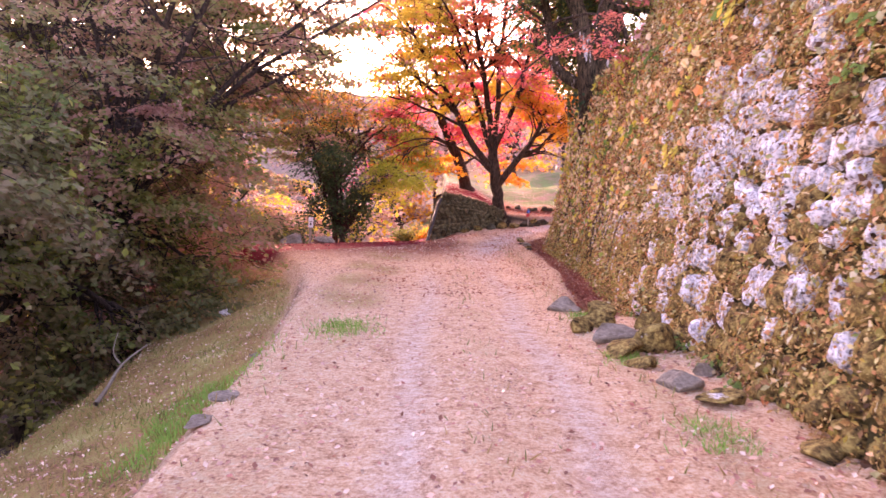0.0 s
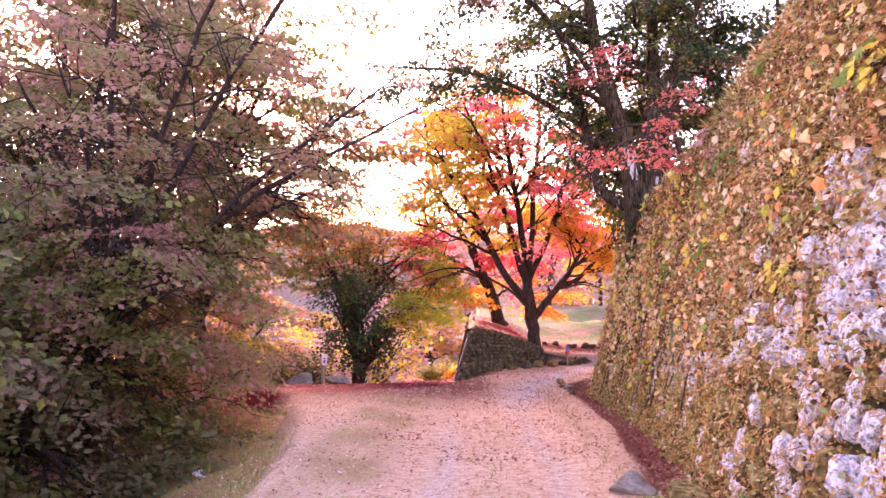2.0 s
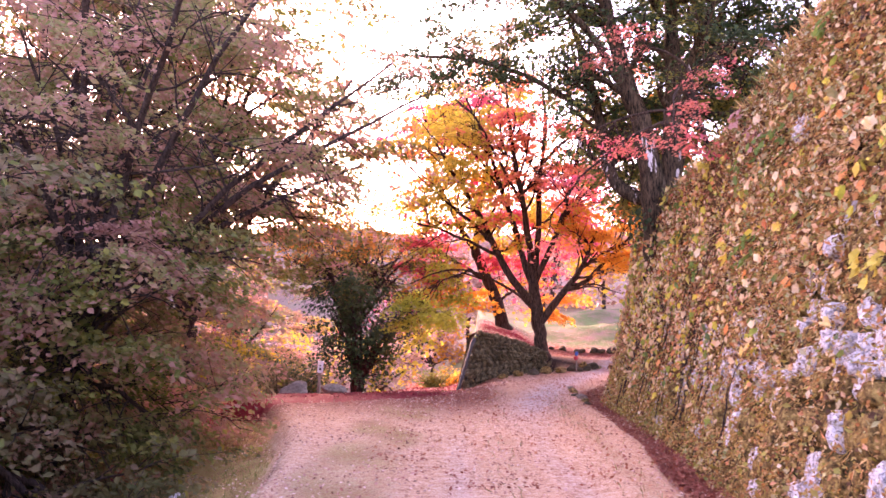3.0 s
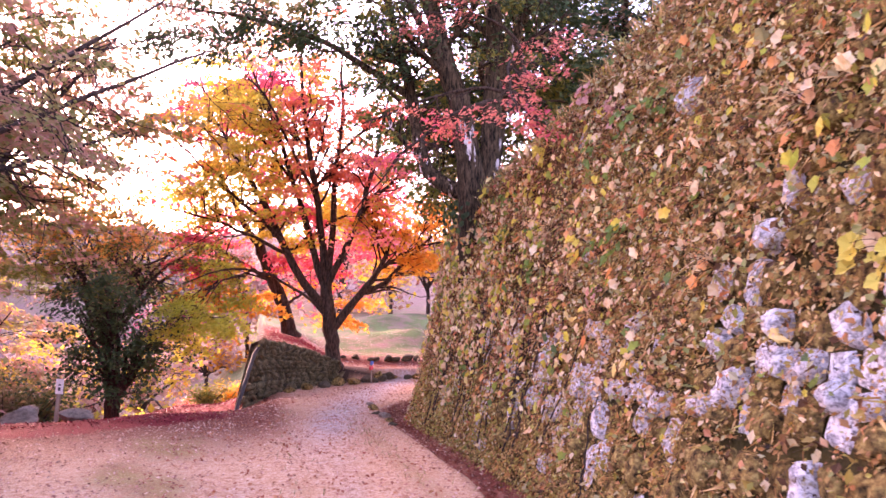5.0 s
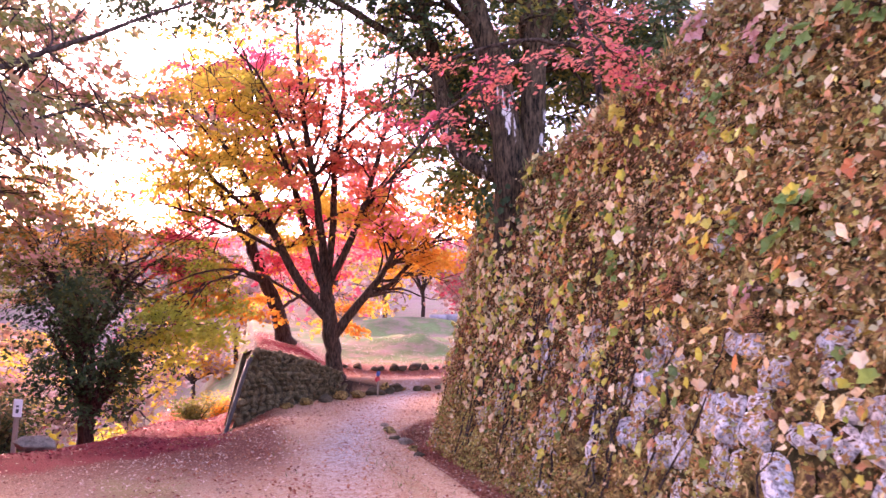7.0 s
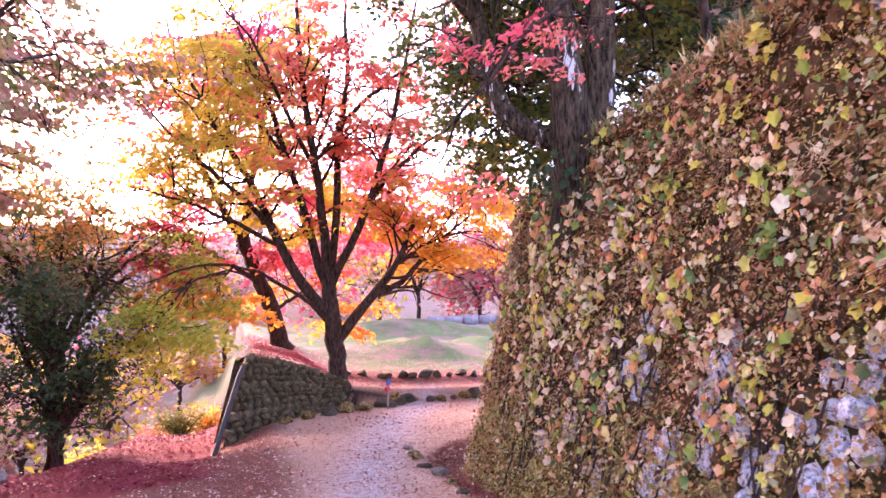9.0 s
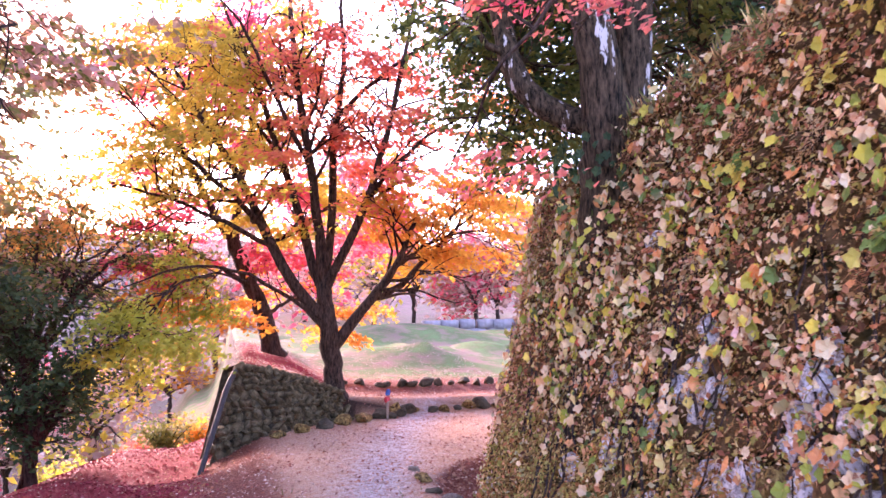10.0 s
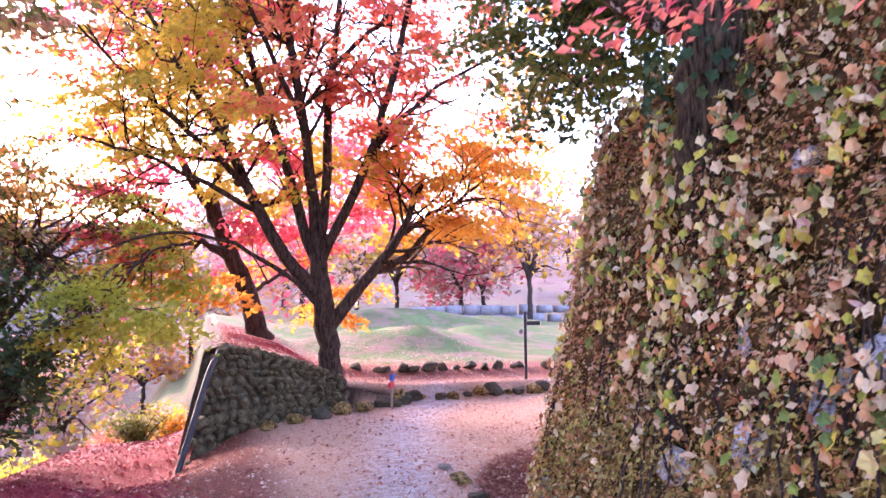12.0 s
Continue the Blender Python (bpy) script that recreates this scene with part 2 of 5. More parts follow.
def leaf_mesh(name, rng, pos, normal, size, mats, mat_index=None, shape=(KITE, KITE_F), spread=0.6, up=None):
    """Many small leaves: each one turned about its normal, the normal shaken by spread."""
    n = len(pos)
    nz = unit(np.asarray(normal) + rng.normal(0, spread, (n, 3)))
    t = rng.normal(0, 1, (n, 3)) if up is None else np.asarray(up) + rng.normal(0, 0.35, (n, 3))
    ty = unit(t - nz * np.sum(t * nz, 1, keepdims=True))
    tx = np.cross(ty, nz)
    base, tri = shape
    size = np.broadcast_to(np.asarray(size, float), (n,))
    v = pos[:, None, :] + size[:, None, None] * (base[None, :, 0, None] * tx[:, None] + base[None, :, 1, None] * ty[:, None] + base[None, :, 2, None] * nz[:, None])
    f = (np.arange(n)[:, None, None] * len(base) + tri[None]).reshape(-1)
    mi = None if mat_index is None else np.repeat(mat_index, len(tri))
    return mesh_of(name, v.reshape(-1, 3), f, np.full(n * len(tri), 3), mats, mi)


class Tubes:
    """Collects branches as tapered tubes in one mesh."""

    def __init__(self):
        self.v, self.f, self.s, self.n = [], [], [], 0

    def add(self, pts, radii, sides=6, wobble=0.0, rng=None):
        pts, radii = np.asarray(pts, float), np.asarray(radii, float)
        d = unit(np.gradient(pts, axis=0))
        ref = np.array((1.0, 0, 0)) if abs(d[0][0]) < 0.8 else np.array((0, 1.0, 0))
        a = unit(np.cross(d, ref))
        b = np.cross(d, a)
        ang = np.linspace(0, 2 * np.pi, sides, endpoint=False)
        rr = radii[:, None] * np.ones(sides)
        if wobble:
            rr = rr * (1 + wobble * rng.normal(0, 1, rr.shape))
        ring = pts[:, None] + rr[..., None] * (np.cos(ang)[None, :, None] * a[:, None] + np.sin(ang)[None, :, None] * b[:, None])
        k = len(pts)
        i = np.arange(k - 1)[:, None] * sides + np.arange(sides)[None]
        j = np.arange(k - 1)[:, None] * sides + (np.arange(sides)[None] + 1) % sides
        q = np.stack((i, j, j + sides, i + sides), -1).reshape(-1, 4) + self.n
        self.v.append(ring.reshape(-1, 3))
        self.f.append(q.reshape(-1))
        self.s.append(np.full(len(q), 4))
        cap = self.n + (k - 1) * sides + np.arange(sides)
        self.f.append(cap)
        self.s.append(np.array([sides]))
        self.n += k * sides

    def mesh(self, name, mat):
        return mesh_of(name, np.concatenate(self.v), np.concatenate(self.f), np.concatenate(self.s), [mat], None, True)


def smooth_line(pts, k=10):
    """A rounded line through the points given."""
    pts = np.asarray(pts, float)
    t = np.concatenate(([0], np.cumsum(np.linalg.norm(np.diff(pts, axis=0), axis=1))))
    u = np.linspace(0, t[-1], k)
    out = np.stack([np.interp(u, t, pts[:, c]) for c in range(3)], 1)
    for _ in range(2):
        out[1:-1] = 0.25 * out[:-2] + 0.5 * out[1:-1] + 0.25 * out[2:]
    return out


def grow(rng, tubes, tips, p, d, length, r, level, lift, bend=0.22):
    """One branch and its children; twig points go to tips."""
    k = 5 if level else 3
    pts, q, dirn = [p], np.array(p, float), unit(np.array(d, float))
    for _ in range(k):
        dirn = unit(dirn + rng.normal(0, bend, 3) + np.array((0, 0, lift)))
        q = q + dirn * length / k
        pts.append(q.copy())
    pts = np.array(pts)
    tubes.add(pts, np.linspace(r, r * 0.4, k + 1), 5 if level > 1 else 4 if level else 3)
    if level == 0:
        tips.extend(pts[1:])
        return
    tips.append(pts[-1])
    for _ in range(rng.integers(3, 6)):
        f = rng.uniform(0.3, 1.0)
        i = min(int(f * k), k - 1)
        start = pts[i] + (pts[i + 1] - pts[i]) * (f * k - i)
        axis = unit(pts[i + 1] - pts[i])
        side = unit(np.cross(axis, rng.normal(0, 1, 3)))
        side[2] *= 0.5
        grow(rng, tubes, tips, start, axis * 0.7 + side * rng.uniform(0.5, 0.95), length * rng.uniform(0.5, 0.75), r * 0.5, level - 1, lift, bend)


def spray_leaves(rng, tips, cell, radius, per_area, droop=0.25, thick=0.05):
    """Leaves in flat drooping sprays, layer over layer: one spray for each cell of the crown that holds a twig."""
    keys = np.floor(tips / np.array(cell) + 0.35 * np.sin(tips[:, [1, 2, 0]] * 1.7))
    c = tips[np.unique(keys, axis=0, return_index=True)[1]]
    n = len(c)
    big = radius * rng.uniform(0.55, 1.3, n)
    count = np.maximum((per_area * big ** 2).astype(int), 8)
    k = np.repeat(np.arange(n), count)
    out = unit(c * np.array((1, 1, 0.0)) + rng.normal(0, 0.3, (n, 3)) * np.array((1, 1, 0)))
    side = np.stack((-out[:, 1], out[:, 0], np.zeros(n)), 1)
    a, rho = rng.uniform(0, 2 * np.pi, len(k)), np.sqrt(rng.uniform(0, 1, len(k)))
    ph = rng.uniform(0, 6.3, (n, 3))
    edge = 1 + 0.30 * np.sin(3 * a + ph[k, 0]) + 0.22 * np.sin(7 * a + ph[k, 1])
    # fingers of twigs with slits between them towards the rim
    keep = rng.uniform(0, 1, len(k)) < 1.0 - 0.75 * rho ** 2 * (np.sin(9 * a + ph[k, 2] + 2 * rho) > 0.1)
    u, w = rho * edge * np.cos(a) * big[k] * 1.2, rho * edge * np.sin(a) * big[k] * 0.9
    tilt, roll = rng.normal(-0.12, 0.16, n), rng.normal(0, 0.16, n)
    z = u * tilt[k] + w * roll[k] - droop * big[k] * rho ** 2 + rng.normal(0, thick, len(k))
    p = c[k] + out[k] * u[:, None] + side[k] * w[:, None]
    p[:, 2] += z
    nrm = np.array((0, 0, 1.0)) + out[k] * (0.25 + 0.5 * rho)[:, None]
    return p[keep], nrm[keep]


def tree(name, label, base, limbs, bark, leaves, seed, leaf_size=0.075, per_tip=14, cluster=(0.32, 0.10), levels=2,
         twig=1.3, lift=0.06, trunk_sides=10, keep=None, colour=None, leaf_normal=(0, 0, 1), category="tree", branches=4, start_at=0.35, shape=(KITE, KITE_F), gaps=-0.1, thin=1.0, spray=None):
    """A tree. limbs: (points, radius at the foot, radius at the tip), the first being the trunk, in metres from the base."""
    rng = np.random.default_rng(seed)
    top = new(name)
    top.location = stretch(base)
    top.scale = (deeper(base[1]),) * 3
    tagged(top, label, category)
    tips = []
    for n, (pts, r0, r1) in enumerate(limbs):
        tubes = Tubes()
        line = smooth_line(pts, 14)
        line[1:-1] += rng.normal(0, 0.015 + 0.03 * r0, line[1:-1].shape)
        rad = np.linspace(1, 0, 14) ** 0.8 * (r0 - r1) + r1
        if n == 0:
            rad[0] *= 1.45
            rad[1] *= 1.12
        tubes.add(line, rad, trunk_sides if n == 0 else 9, 0.04, rng)
        if n or len(limbs) == 1:
            size = np.linalg.norm(line[-1] - line[0])
            for _ in range(branches + int(size)):
                f = rng.uniform(start_at, 1.0)
                i = min(int(f * 13), 12)
                axis = unit(line[i + 1] - line[i])
                side = unit(np.cross(axis, rng.normal(0, 1, 3)))
                grow(rng, tubes, tips, line[i], axis * 0.6 + side, twig * rng.uniform(0.7, 1.3), max(rad[i] * 0.45, 0.012), levels - 1, lift)
            tips.append(line[-1])
        part("trunk" if n == 0 else "limb", tubes.mesh("trunk" if n == 0 else "limb", bark), top)
    tips = np.array(tips)
    if keep is not None:
        tips = tips[keep(tips)]
    # bare gaps run through the crown between its sprays
    tips = tips[wave(tips[:, 0] + 0.7 * tips[:, 1], tips[:, 2] * 1.7 - 0.6 * tips[:, 1], 1.9, seed * 0.7) > gaps]
    tips = tips[rng.uniform(0, 1, len(tips)) < thin]
    if spray and len(tips):
        c, nrm = spray_leaves(rng, tips, *spray)
        part("crown", leaf_mesh("crown", rng, c, nrm, leaf_size * rng.uniform(0.6, 1.35, len(c)), leaves, None if colour is None else colour(c, rng), shape, 0.5), top)
    elif per_tip and len(tips):
        c = np.repeat(tips, per_tip, 0)
        c = c + rng.normal(0, 1, c.shape) * np.array((cluster[0], cluster[0], cluster[1]))
        idx = None if colour is None else colour(c, rng)
        size = leaf_size * rng.uniform(0.6, 1.35, len(c))
        part("crown", leaf_mesh("crown", rng, c, np.broadcast_to(np.array(leaf_normal, float), c.shape), size, leaves, idx, shape), top)
    return top


# ---- the lie of the land ----
WAY_Z = ((-30, 1.2), (-6, 0.2), (0, -0.12), (6, -0.44), (12, -0.76), (16, -0.95), (20, -1.12), (24, -1.15), (27, -1.12))
EDGE_X = ((-30, -1.4), (4, -1.4), (8, -1.6), (12, -2.05), (15, -2.6), (18, -3.6), (20.3, -5.2), (23, -6.5), (60, -8))
FOOT_X = ((-30, 2.2), (4, 2.25), (8, 2.3), (10, 2.42), (12, 2.6), (14, 2.8), (17, 2.85), (40, 2.85))
TOP_Z = ((-30, 5.6), (4, 4.8), (8, 4.45), (11, 3.95), (14, 3.6), (15.3, 3.35), (17, 3.1), (18.5, 2.85), (20, 2.5), (22, 2.3), (60, 2.3))
CX, CY, CR = 4.3, 20.2, 1.45


def lookup(table, v):
    return np.interp(v, [a for a, _ in table], [b for _, b in table])


def smoothstep(a, b, x):
    u = np.clip((x - a) / (b - a), 0, 1)
    return u * u * (3 - 2 * u)


def inside(x, y):
    """How far inside the great wall's foot a place lies."""
    d1, d2 = x - lookup(FOOT_X, y), CY + CR - y
    arc = CR - np.hypot(x - CX, y - CY)
    return np.where((x < CX) & (y > CY), arc, np.minimum(d1, d2))


def batter(h):
    return 0.27 * h - 0.012 * h * h


def wave(x, y, s, k):
    """Gentle unevenness."""
    return (np.sin(x * s + k) * np.cos(y * s * 1.13 + 2.1 * k) + 0.6 * np.sin(x * s * 2.3 + y * s * 1.7 + k * 3.3)) * 0.5


def low_wall_line(x):
    """The y of the low wall's foot."""
    return 24.7 + 0.42 * (x + 0.3)


def land(x, y):
    x, y = np.asarray(x, float), np.asarray(y, float)
    zc = lookup(WAY_Z, y)
    u = lookup(EDGE_X, y) - x
    z = zc + 0.02 * wave(x, y, 2.1, 1.0) - 0.02 * smoothstep(0.2, 0.6, np.abs(np.abs(x - 0.35) - 0.6) * -1 + 0.7)
    verge = 0.32 * smoothstep(-0.02, 0.24, u) + 0.33 * np.clip(u - 0.2, 0, 2.6) + 0.05 * wave(x, y, 3.1, 2.0) * smoothstep(0, 0.6, u)
    ravine = 0.85 * np.clip(u - 2.7, 0, 7) + 0.12 * np.clip(u - 9.7, 0, 60)
    z = z - verge - ravine
    # past the crest the ground falls away on the side of the valley
    fall = smoothstep(1.2, -1.2, x) * (np.clip(y - 20.6, 0, 14) * (0.10 + 0.15 * smoothstep(-1.8, -5.0, x)) + np.clip(y - 28.5, 0, 7) * 0.28 * smoothstep(1.0, -1.0, x)) + smoothstep(0, -6, x) * np.clip(y - 30, 0, 60) * 0.06
    z = z - fall - 0.28 * np.exp(-((x + 0.9) / 0.8) ** 2 - ((y - 24.1) / 0.9) ** 2)
    # ditch along the great wall's foot
    din = inside(x, y)
    z = z - 0.22 * smoothstep(-0.62, -0.38, din) * smoothstep(8.8, 10.5, y) * smoothstep(21.8, 20.6, y)
    # terrace with the maple, held by the low wall
    behind = y - np.where(x < 2.2, low_wall_line(x), 25.75 + 0.1 * (x - 2.2))
    ter = np.interp(x, (-1.0, 0.3, 1.2, 2.0, 3.2, 6.0, 30), (0.0, -0.02, -0.27, -0.73, -0.86, -0.92, -0.95))
    ter = ter - 0.012 * np.clip(y - 30, 0, 40) + 0.1 * smoothstep(27.5, 28.2, y)
    edge = smoothstep(0.12, 0.5, x + 0.3 - 0.5 * np.clip(y - 25.5, -1, 0))
    z = np.where((behind > 0) & (x > -6), z + (ter - z) * smoothstep(0.25, 0.55, behind) * np.where(x < 2.2, edge, 1.0), z)
    # mounds and field
    z = z + 0.7 * np.exp(-(((x - 4.9) / 2.6) ** 2 + ((y - 33.5) / 1.7) ** 2)) * (1 + 0.35 * wave(x, y, 1.9, 0.9)) + 0.6 * np.exp(-(((x - 8.2) / 1.8) ** 2 + ((y - 36) / 1.5) ** 2))
    z = z + 1.15 * np.exp(-(((x - 7.5) / 5.0) ** 2 + ((y - 44) / 3.0) ** 2)) + 0.6 * np.exp(-(((x - 14) / 3.5) ** 2 + ((y - 50) / 3.0) ** 2))
    z = z + 0.06 * wave(x, y, 0.8, 0.4) * smoothstep(27, 34, y)
    # ground held up by the great wall
    top = lookup(TOP_Z, y)
    z = np.where(din > 0, z + (top + 0.12 * np.clip(din - 1.2, 0, 6) - 0.06 - z) * smoothstep(0.95, 1.35, din), z)
    # far valley and hills
    far = np.hypot(x, y - 10)
    z = z + smoothstep(55, 140, far) * (9 + 0.03 * np.clip(far - 140, 0, 600) + 7 * wave(x, y, 0.023, 1.3) + 1.2 * wave(x, y, 0.19, 0.6) - z)
    return z


def stretch(p):
    """The ground past the wall's corner, laid out at its full depth: places beyond it move out from the lane's middle."""
    p = np.asarray(p, float)
    k = 1 + DEEPER * smoothstep(21.9, 25.2, p[..., 1])
    return LANE_MID + (p - LANE_MID) * k[..., None]


def deeper(y):
    return 1 + DEEPER * float(smoothstep(21.9, 25.2, y))


LANE_MID, DEEPER = np.array((-0.2, 10.66, 1.03)), 0.12


def axis_steps(*spans):
    out = []
    for a, b, n in spans:
        out.extend(np.linspace(a, b, n, endpoint=False))
    return np.array(out + [spans[-1][1]])


gx = axis_steps((-900, -120, 14), (-120, -30, 16), (-30, -9, 40), (-9, -3, 36), (-3, 4.6, 70), (4.6, 9, 28), (9, 30, 30), (30, 120, 20), (120, 900, 14))
gy = axis_steps((-300, -40, 10), (-40, -4, 24), (-4, 2, 20), (2, 30, 170), (30, 60, 40), (60, 140, 30), (140, 1500, 24))
GX, GY = np.meshgrid(gx, gy)
GZ = land(GX, GY)
nx, ny = len(gx), len(gy)
i0 = (np.arange(ny - 1)[:, None] * nx + np.arange(nx - 1)[None]).ravel()
quads = np.stack((i0, i0 + 1, i0 + 1 + nx, i0 + nx), 1)
ground_me = mesh_of("ground", stretch(np.stack((GX, GY, GZ), -1)).reshape(-1, 3), quads.ravel(), np.full(len(quads), 4), [], None, True)


def mask(name, values):
    a = ground_me.attributes.new(name, "FLOAT", "POINT")
    a.data.foreach_set("value", np.asarray(values, np.float32).ravel())


U = lookup(EDGE_X, GY) - GX
DIN = inside(GX, GY)
lane = smoothstep(0.1, -0.2, U) * smoothstep(0.0, -0.2, DIN) * smoothstep(27.5, 26, GY)
ruts = np.exp(-((GX + 0.12 + 0.05 * np.sin(GY)) / 0.27) ** 2) + np.exp(-((GX - 1.0 - 0.06 * np.sin(GY * 1.3)) / 0.24) ** 2)
ruts = ruts * smoothstep(17, 12, GY) + np.exp(-((GX - np.interp(GY, (14, 20, 24, 28), (0.6, 1.4, 2.6, 4.6))) / 0.75) ** 2) * smoothstep(12, 17, GY)
grass = smoothstep(0.0, 0.5, U) * smoothstep(3.4, 2.4, U) + smoothstep(28.2, 30, GY) * smoothstep(1.2, 3.0, GX) + smoothstep(0.3, 0.9, DIN)
grass = grass + 0.42 * np.exp(-((GX - 0.45) / 0.26) ** 2) * lane * np.clip(0.45 + wave(GX, GY, 2.3, 0.4), 0, 1) + (0.45 + 0.3 * smoothstep(8, 11, GY)) * smoothstep(1.0, 0.3, np.abs(GX + 1.25)) * lane * np.clip(0.8 + 0.6 * wave(GX, GY, 1.7, 2.2), 0, 1) + 0.5 * np.exp(-((GX - 1.7) / 0.25) ** 2) * lane
mask("gravel", np.clip(ruts, 0, 1) * lane * (0.62 - 0.05 * smoothstep(8, 14, GY) + 0.3 * smoothstep(16, 19, GY)))
mask("grass", np.clip(grass * smoothstep(20.5, 18, GY) * (1 + 0.3 * smoothstep(0.1, 0.5, U)) * smoothstep(24, 17, GY) + smoothstep(28.2, 30, GY) * smoothstep(1.2, 3.0, GX) + smoothstep(0.3, 0.9, DIN) + smoothstep(30, 33, GY) * smoothstep(3, 1, GX), 0, 1))
mask("red", np.clip((1 - 0.5 * lane * smoothstep(0.2, 0.9, GX)) * smoothstep(14, 20, GY) * smoothstep(40, 31, GY) + smoothstep(-0.7, -0.4, DIN) * smoothstep(9, 11, GY) + smoothstep(2.0, 2.5, U) * smoothstep(4.2, 3.2, U) * smoothstep(32, 24, GY), 0, 1) * smoothstep(24, 14, np.abs(GX)))
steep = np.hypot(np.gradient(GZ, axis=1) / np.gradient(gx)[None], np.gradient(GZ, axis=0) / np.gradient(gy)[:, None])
# shade painted as dark earth: lane-edge step, ravine under trees, steep faces, mound top
mask("soil_shade", np.maximum(0.75 * np.exp(-((U - 0.12) / 0.10) ** 2) * smoothstep(15, 12, GY), np.maximum(smoothstep(2.9, 4.0, U) * smoothstep(60, 40, GY), smoothstep(0.6, 1.0, steep) * smoothstep(60, 40, GY) * (GY > 22)) + 0.6 * np.exp(-(((GX - 7.5) / 3.6) ** 2 + ((GY - 43.4) / 2.0) ** 2)) * np.clip(0.6 + wave(GX, GY, 1.3, 0.5), 0, 1)))
mask("crimson", smoothstep(-0.15, 0.35, GY - 20.7 - 0.6 * GX + 0.3 * wave(GX, GY, 3.3, 0.7)) * np.where(GY > 24.9, np.where(GY > 26.5, smoothstep(2.4, 1.4, GX), smoothstep(0.9, 0.3, GX)), smoothstep(-0.25, -0.75, GX + 0.25 * wave(GX, GY, 2.6, 1.9))) * smoothstep(40, 36, GY) * smoothstep(-9, -6, GX))
mask("field", smoothstep(26, 30, GY))
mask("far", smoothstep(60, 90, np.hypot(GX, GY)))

m, nt, b = shader("ground_leaf_litter_and_grass")


def attr(name):
    a = nt.nodes.new("ShaderNodeAttribute")
    a.attribute_name = name
    return a.outputs["Fac"]


p = position(nt)
fine, mid, wide = noise_tex(nt, p, 42.0, 6.0, 0.75), noise_tex(nt, p, 9.0, 5.0, 0.7), noise_tex(nt, p, 1.1, 4.0)
cells = N(nt, "ShaderNodeTexVoronoi", Scale=26.0)
nt.links.new(p, cells.inputs["Vector"])
flake = ramp(nt, cells.outputs["Distance"], [(0.15, (0.75, 0.75, 0.75)), (0.6, (0.25, 0.25, 0.25))])
litter = ramp(nt, mixc(nt, 0.10, mixc(nt, 0.40, fine, mid), flake), [(0.34, (0.12, 0.045, 0.03)), (0.42, (0.56, 0.27, 0.17)), (0.49, (0.80, 0.50, 0.33)), (0.58, (0.90, 0.71, 0.54))])
litter = mixc(nt, mathn(nt, "MULTIPLY", wide, 0.45), litter, (0.52, 0.26, 0.12))
gravel = ramp(nt, mixc(nt, 0.5, fine, mid), [(0.38, (0.22, 0.17, 0.17)), (0.5, (0.54, 0.46, 0.46)), (0.62, (0.78, 0.70, 0.69))])
turf_dry = ramp(nt, mathn(nt, "ADD", mathn(nt, "MULTIPLY", fine, 0.6), mathn(nt, "MULTIPLY", wide, 0.4)), [(0.38, (0.08, 0.035, 0.016)), (0.46, (0.38, 0.20, 0.09)), (0.54, (0.32, 0.27, 0.08)), (0.63, (0.62, 0.48, 0.24))])
turf_field = ramp(nt, wide, [(0.36, (0.30, 0.17, 0.12)), (0.45, (0.26, 0.19, 0.10)), (0.54, (0.15, 0.17, 0.06)), (0.7, (0.15, 0.22, 0.07))])
turf = mixc(nt, attr("field"), turf_dry, turf_field)
red = ramp(nt, fine, [(0.34, (0.08, 0.018, 0.012)), (0.5, (0.26, 0.075, 0.05)), (0.68, (0.44, 0.19, 0.13))])
# autumn hillside, its pinkish distance haze mixed into the base colour
hazed_woods = ramp(nt, noise_tex(nt, p, 0.22, 10.0, 0.85), [(0.35, (0.14, 0.08, 0.065)), (0.48, (0.32, 0.18, 0.15)), (0.56, (0.24, 0.17, 0.11)), (0.66, (0.42, 0.25, 0.22))])


def blotch(fac, lo=0.40, hi=0.6):
    return mathn(nt, "MULTIPLY", fac, ramp(nt, mathn(nt, "ADD", mathn(nt, "MULTIPLY", fac, 0.45), mathn(nt, "MULTIPLY", mid, 0.55)), [(lo, (0, 0, 0)), (hi, (1, 1, 1))]))


col = mixc(nt, blotch(attr("red"), 0.35, 0.7), litter, red)
col = mixc(nt, attr("crimson"), col, ramp(nt, fine, [(0.32, (0.10, 0.006, 0.009)), (0.5, (0.27, 0.018, 0.028)), (0.7, (0.44, 0.06, 0.065))]))
col = mixc(nt, blotch(attr("gravel"), 0.36, 0.72), col, gravel)
col = mixc(nt, blotch(attr("grass")), col, turf)
# near-black earth tones carry the painted shade
col = mixc(nt, attr("soil_shade"), col, ramp(nt, fine, [(0.3, (0.015, 0.01, 0.008)), (0.55, (0.06, 0.035, 0.025)), (0.75, (0.16, 0.07, 0.05))]))
col = mixc(nt, attr("far"), col, hazed_woods)
nt.links.new(col, b.inputs["Base Color"])
b.inputs["Roughness"].default_value = 0.95
bump(nt, b, mathn(nt, "ADD", mathn(nt, "MULTIPLY", fine, 0.5), mathn(nt, "MULTIPLY", mid, 0.5)), 1.0, 0.05)
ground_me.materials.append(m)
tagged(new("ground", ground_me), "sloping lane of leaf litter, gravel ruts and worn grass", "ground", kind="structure")


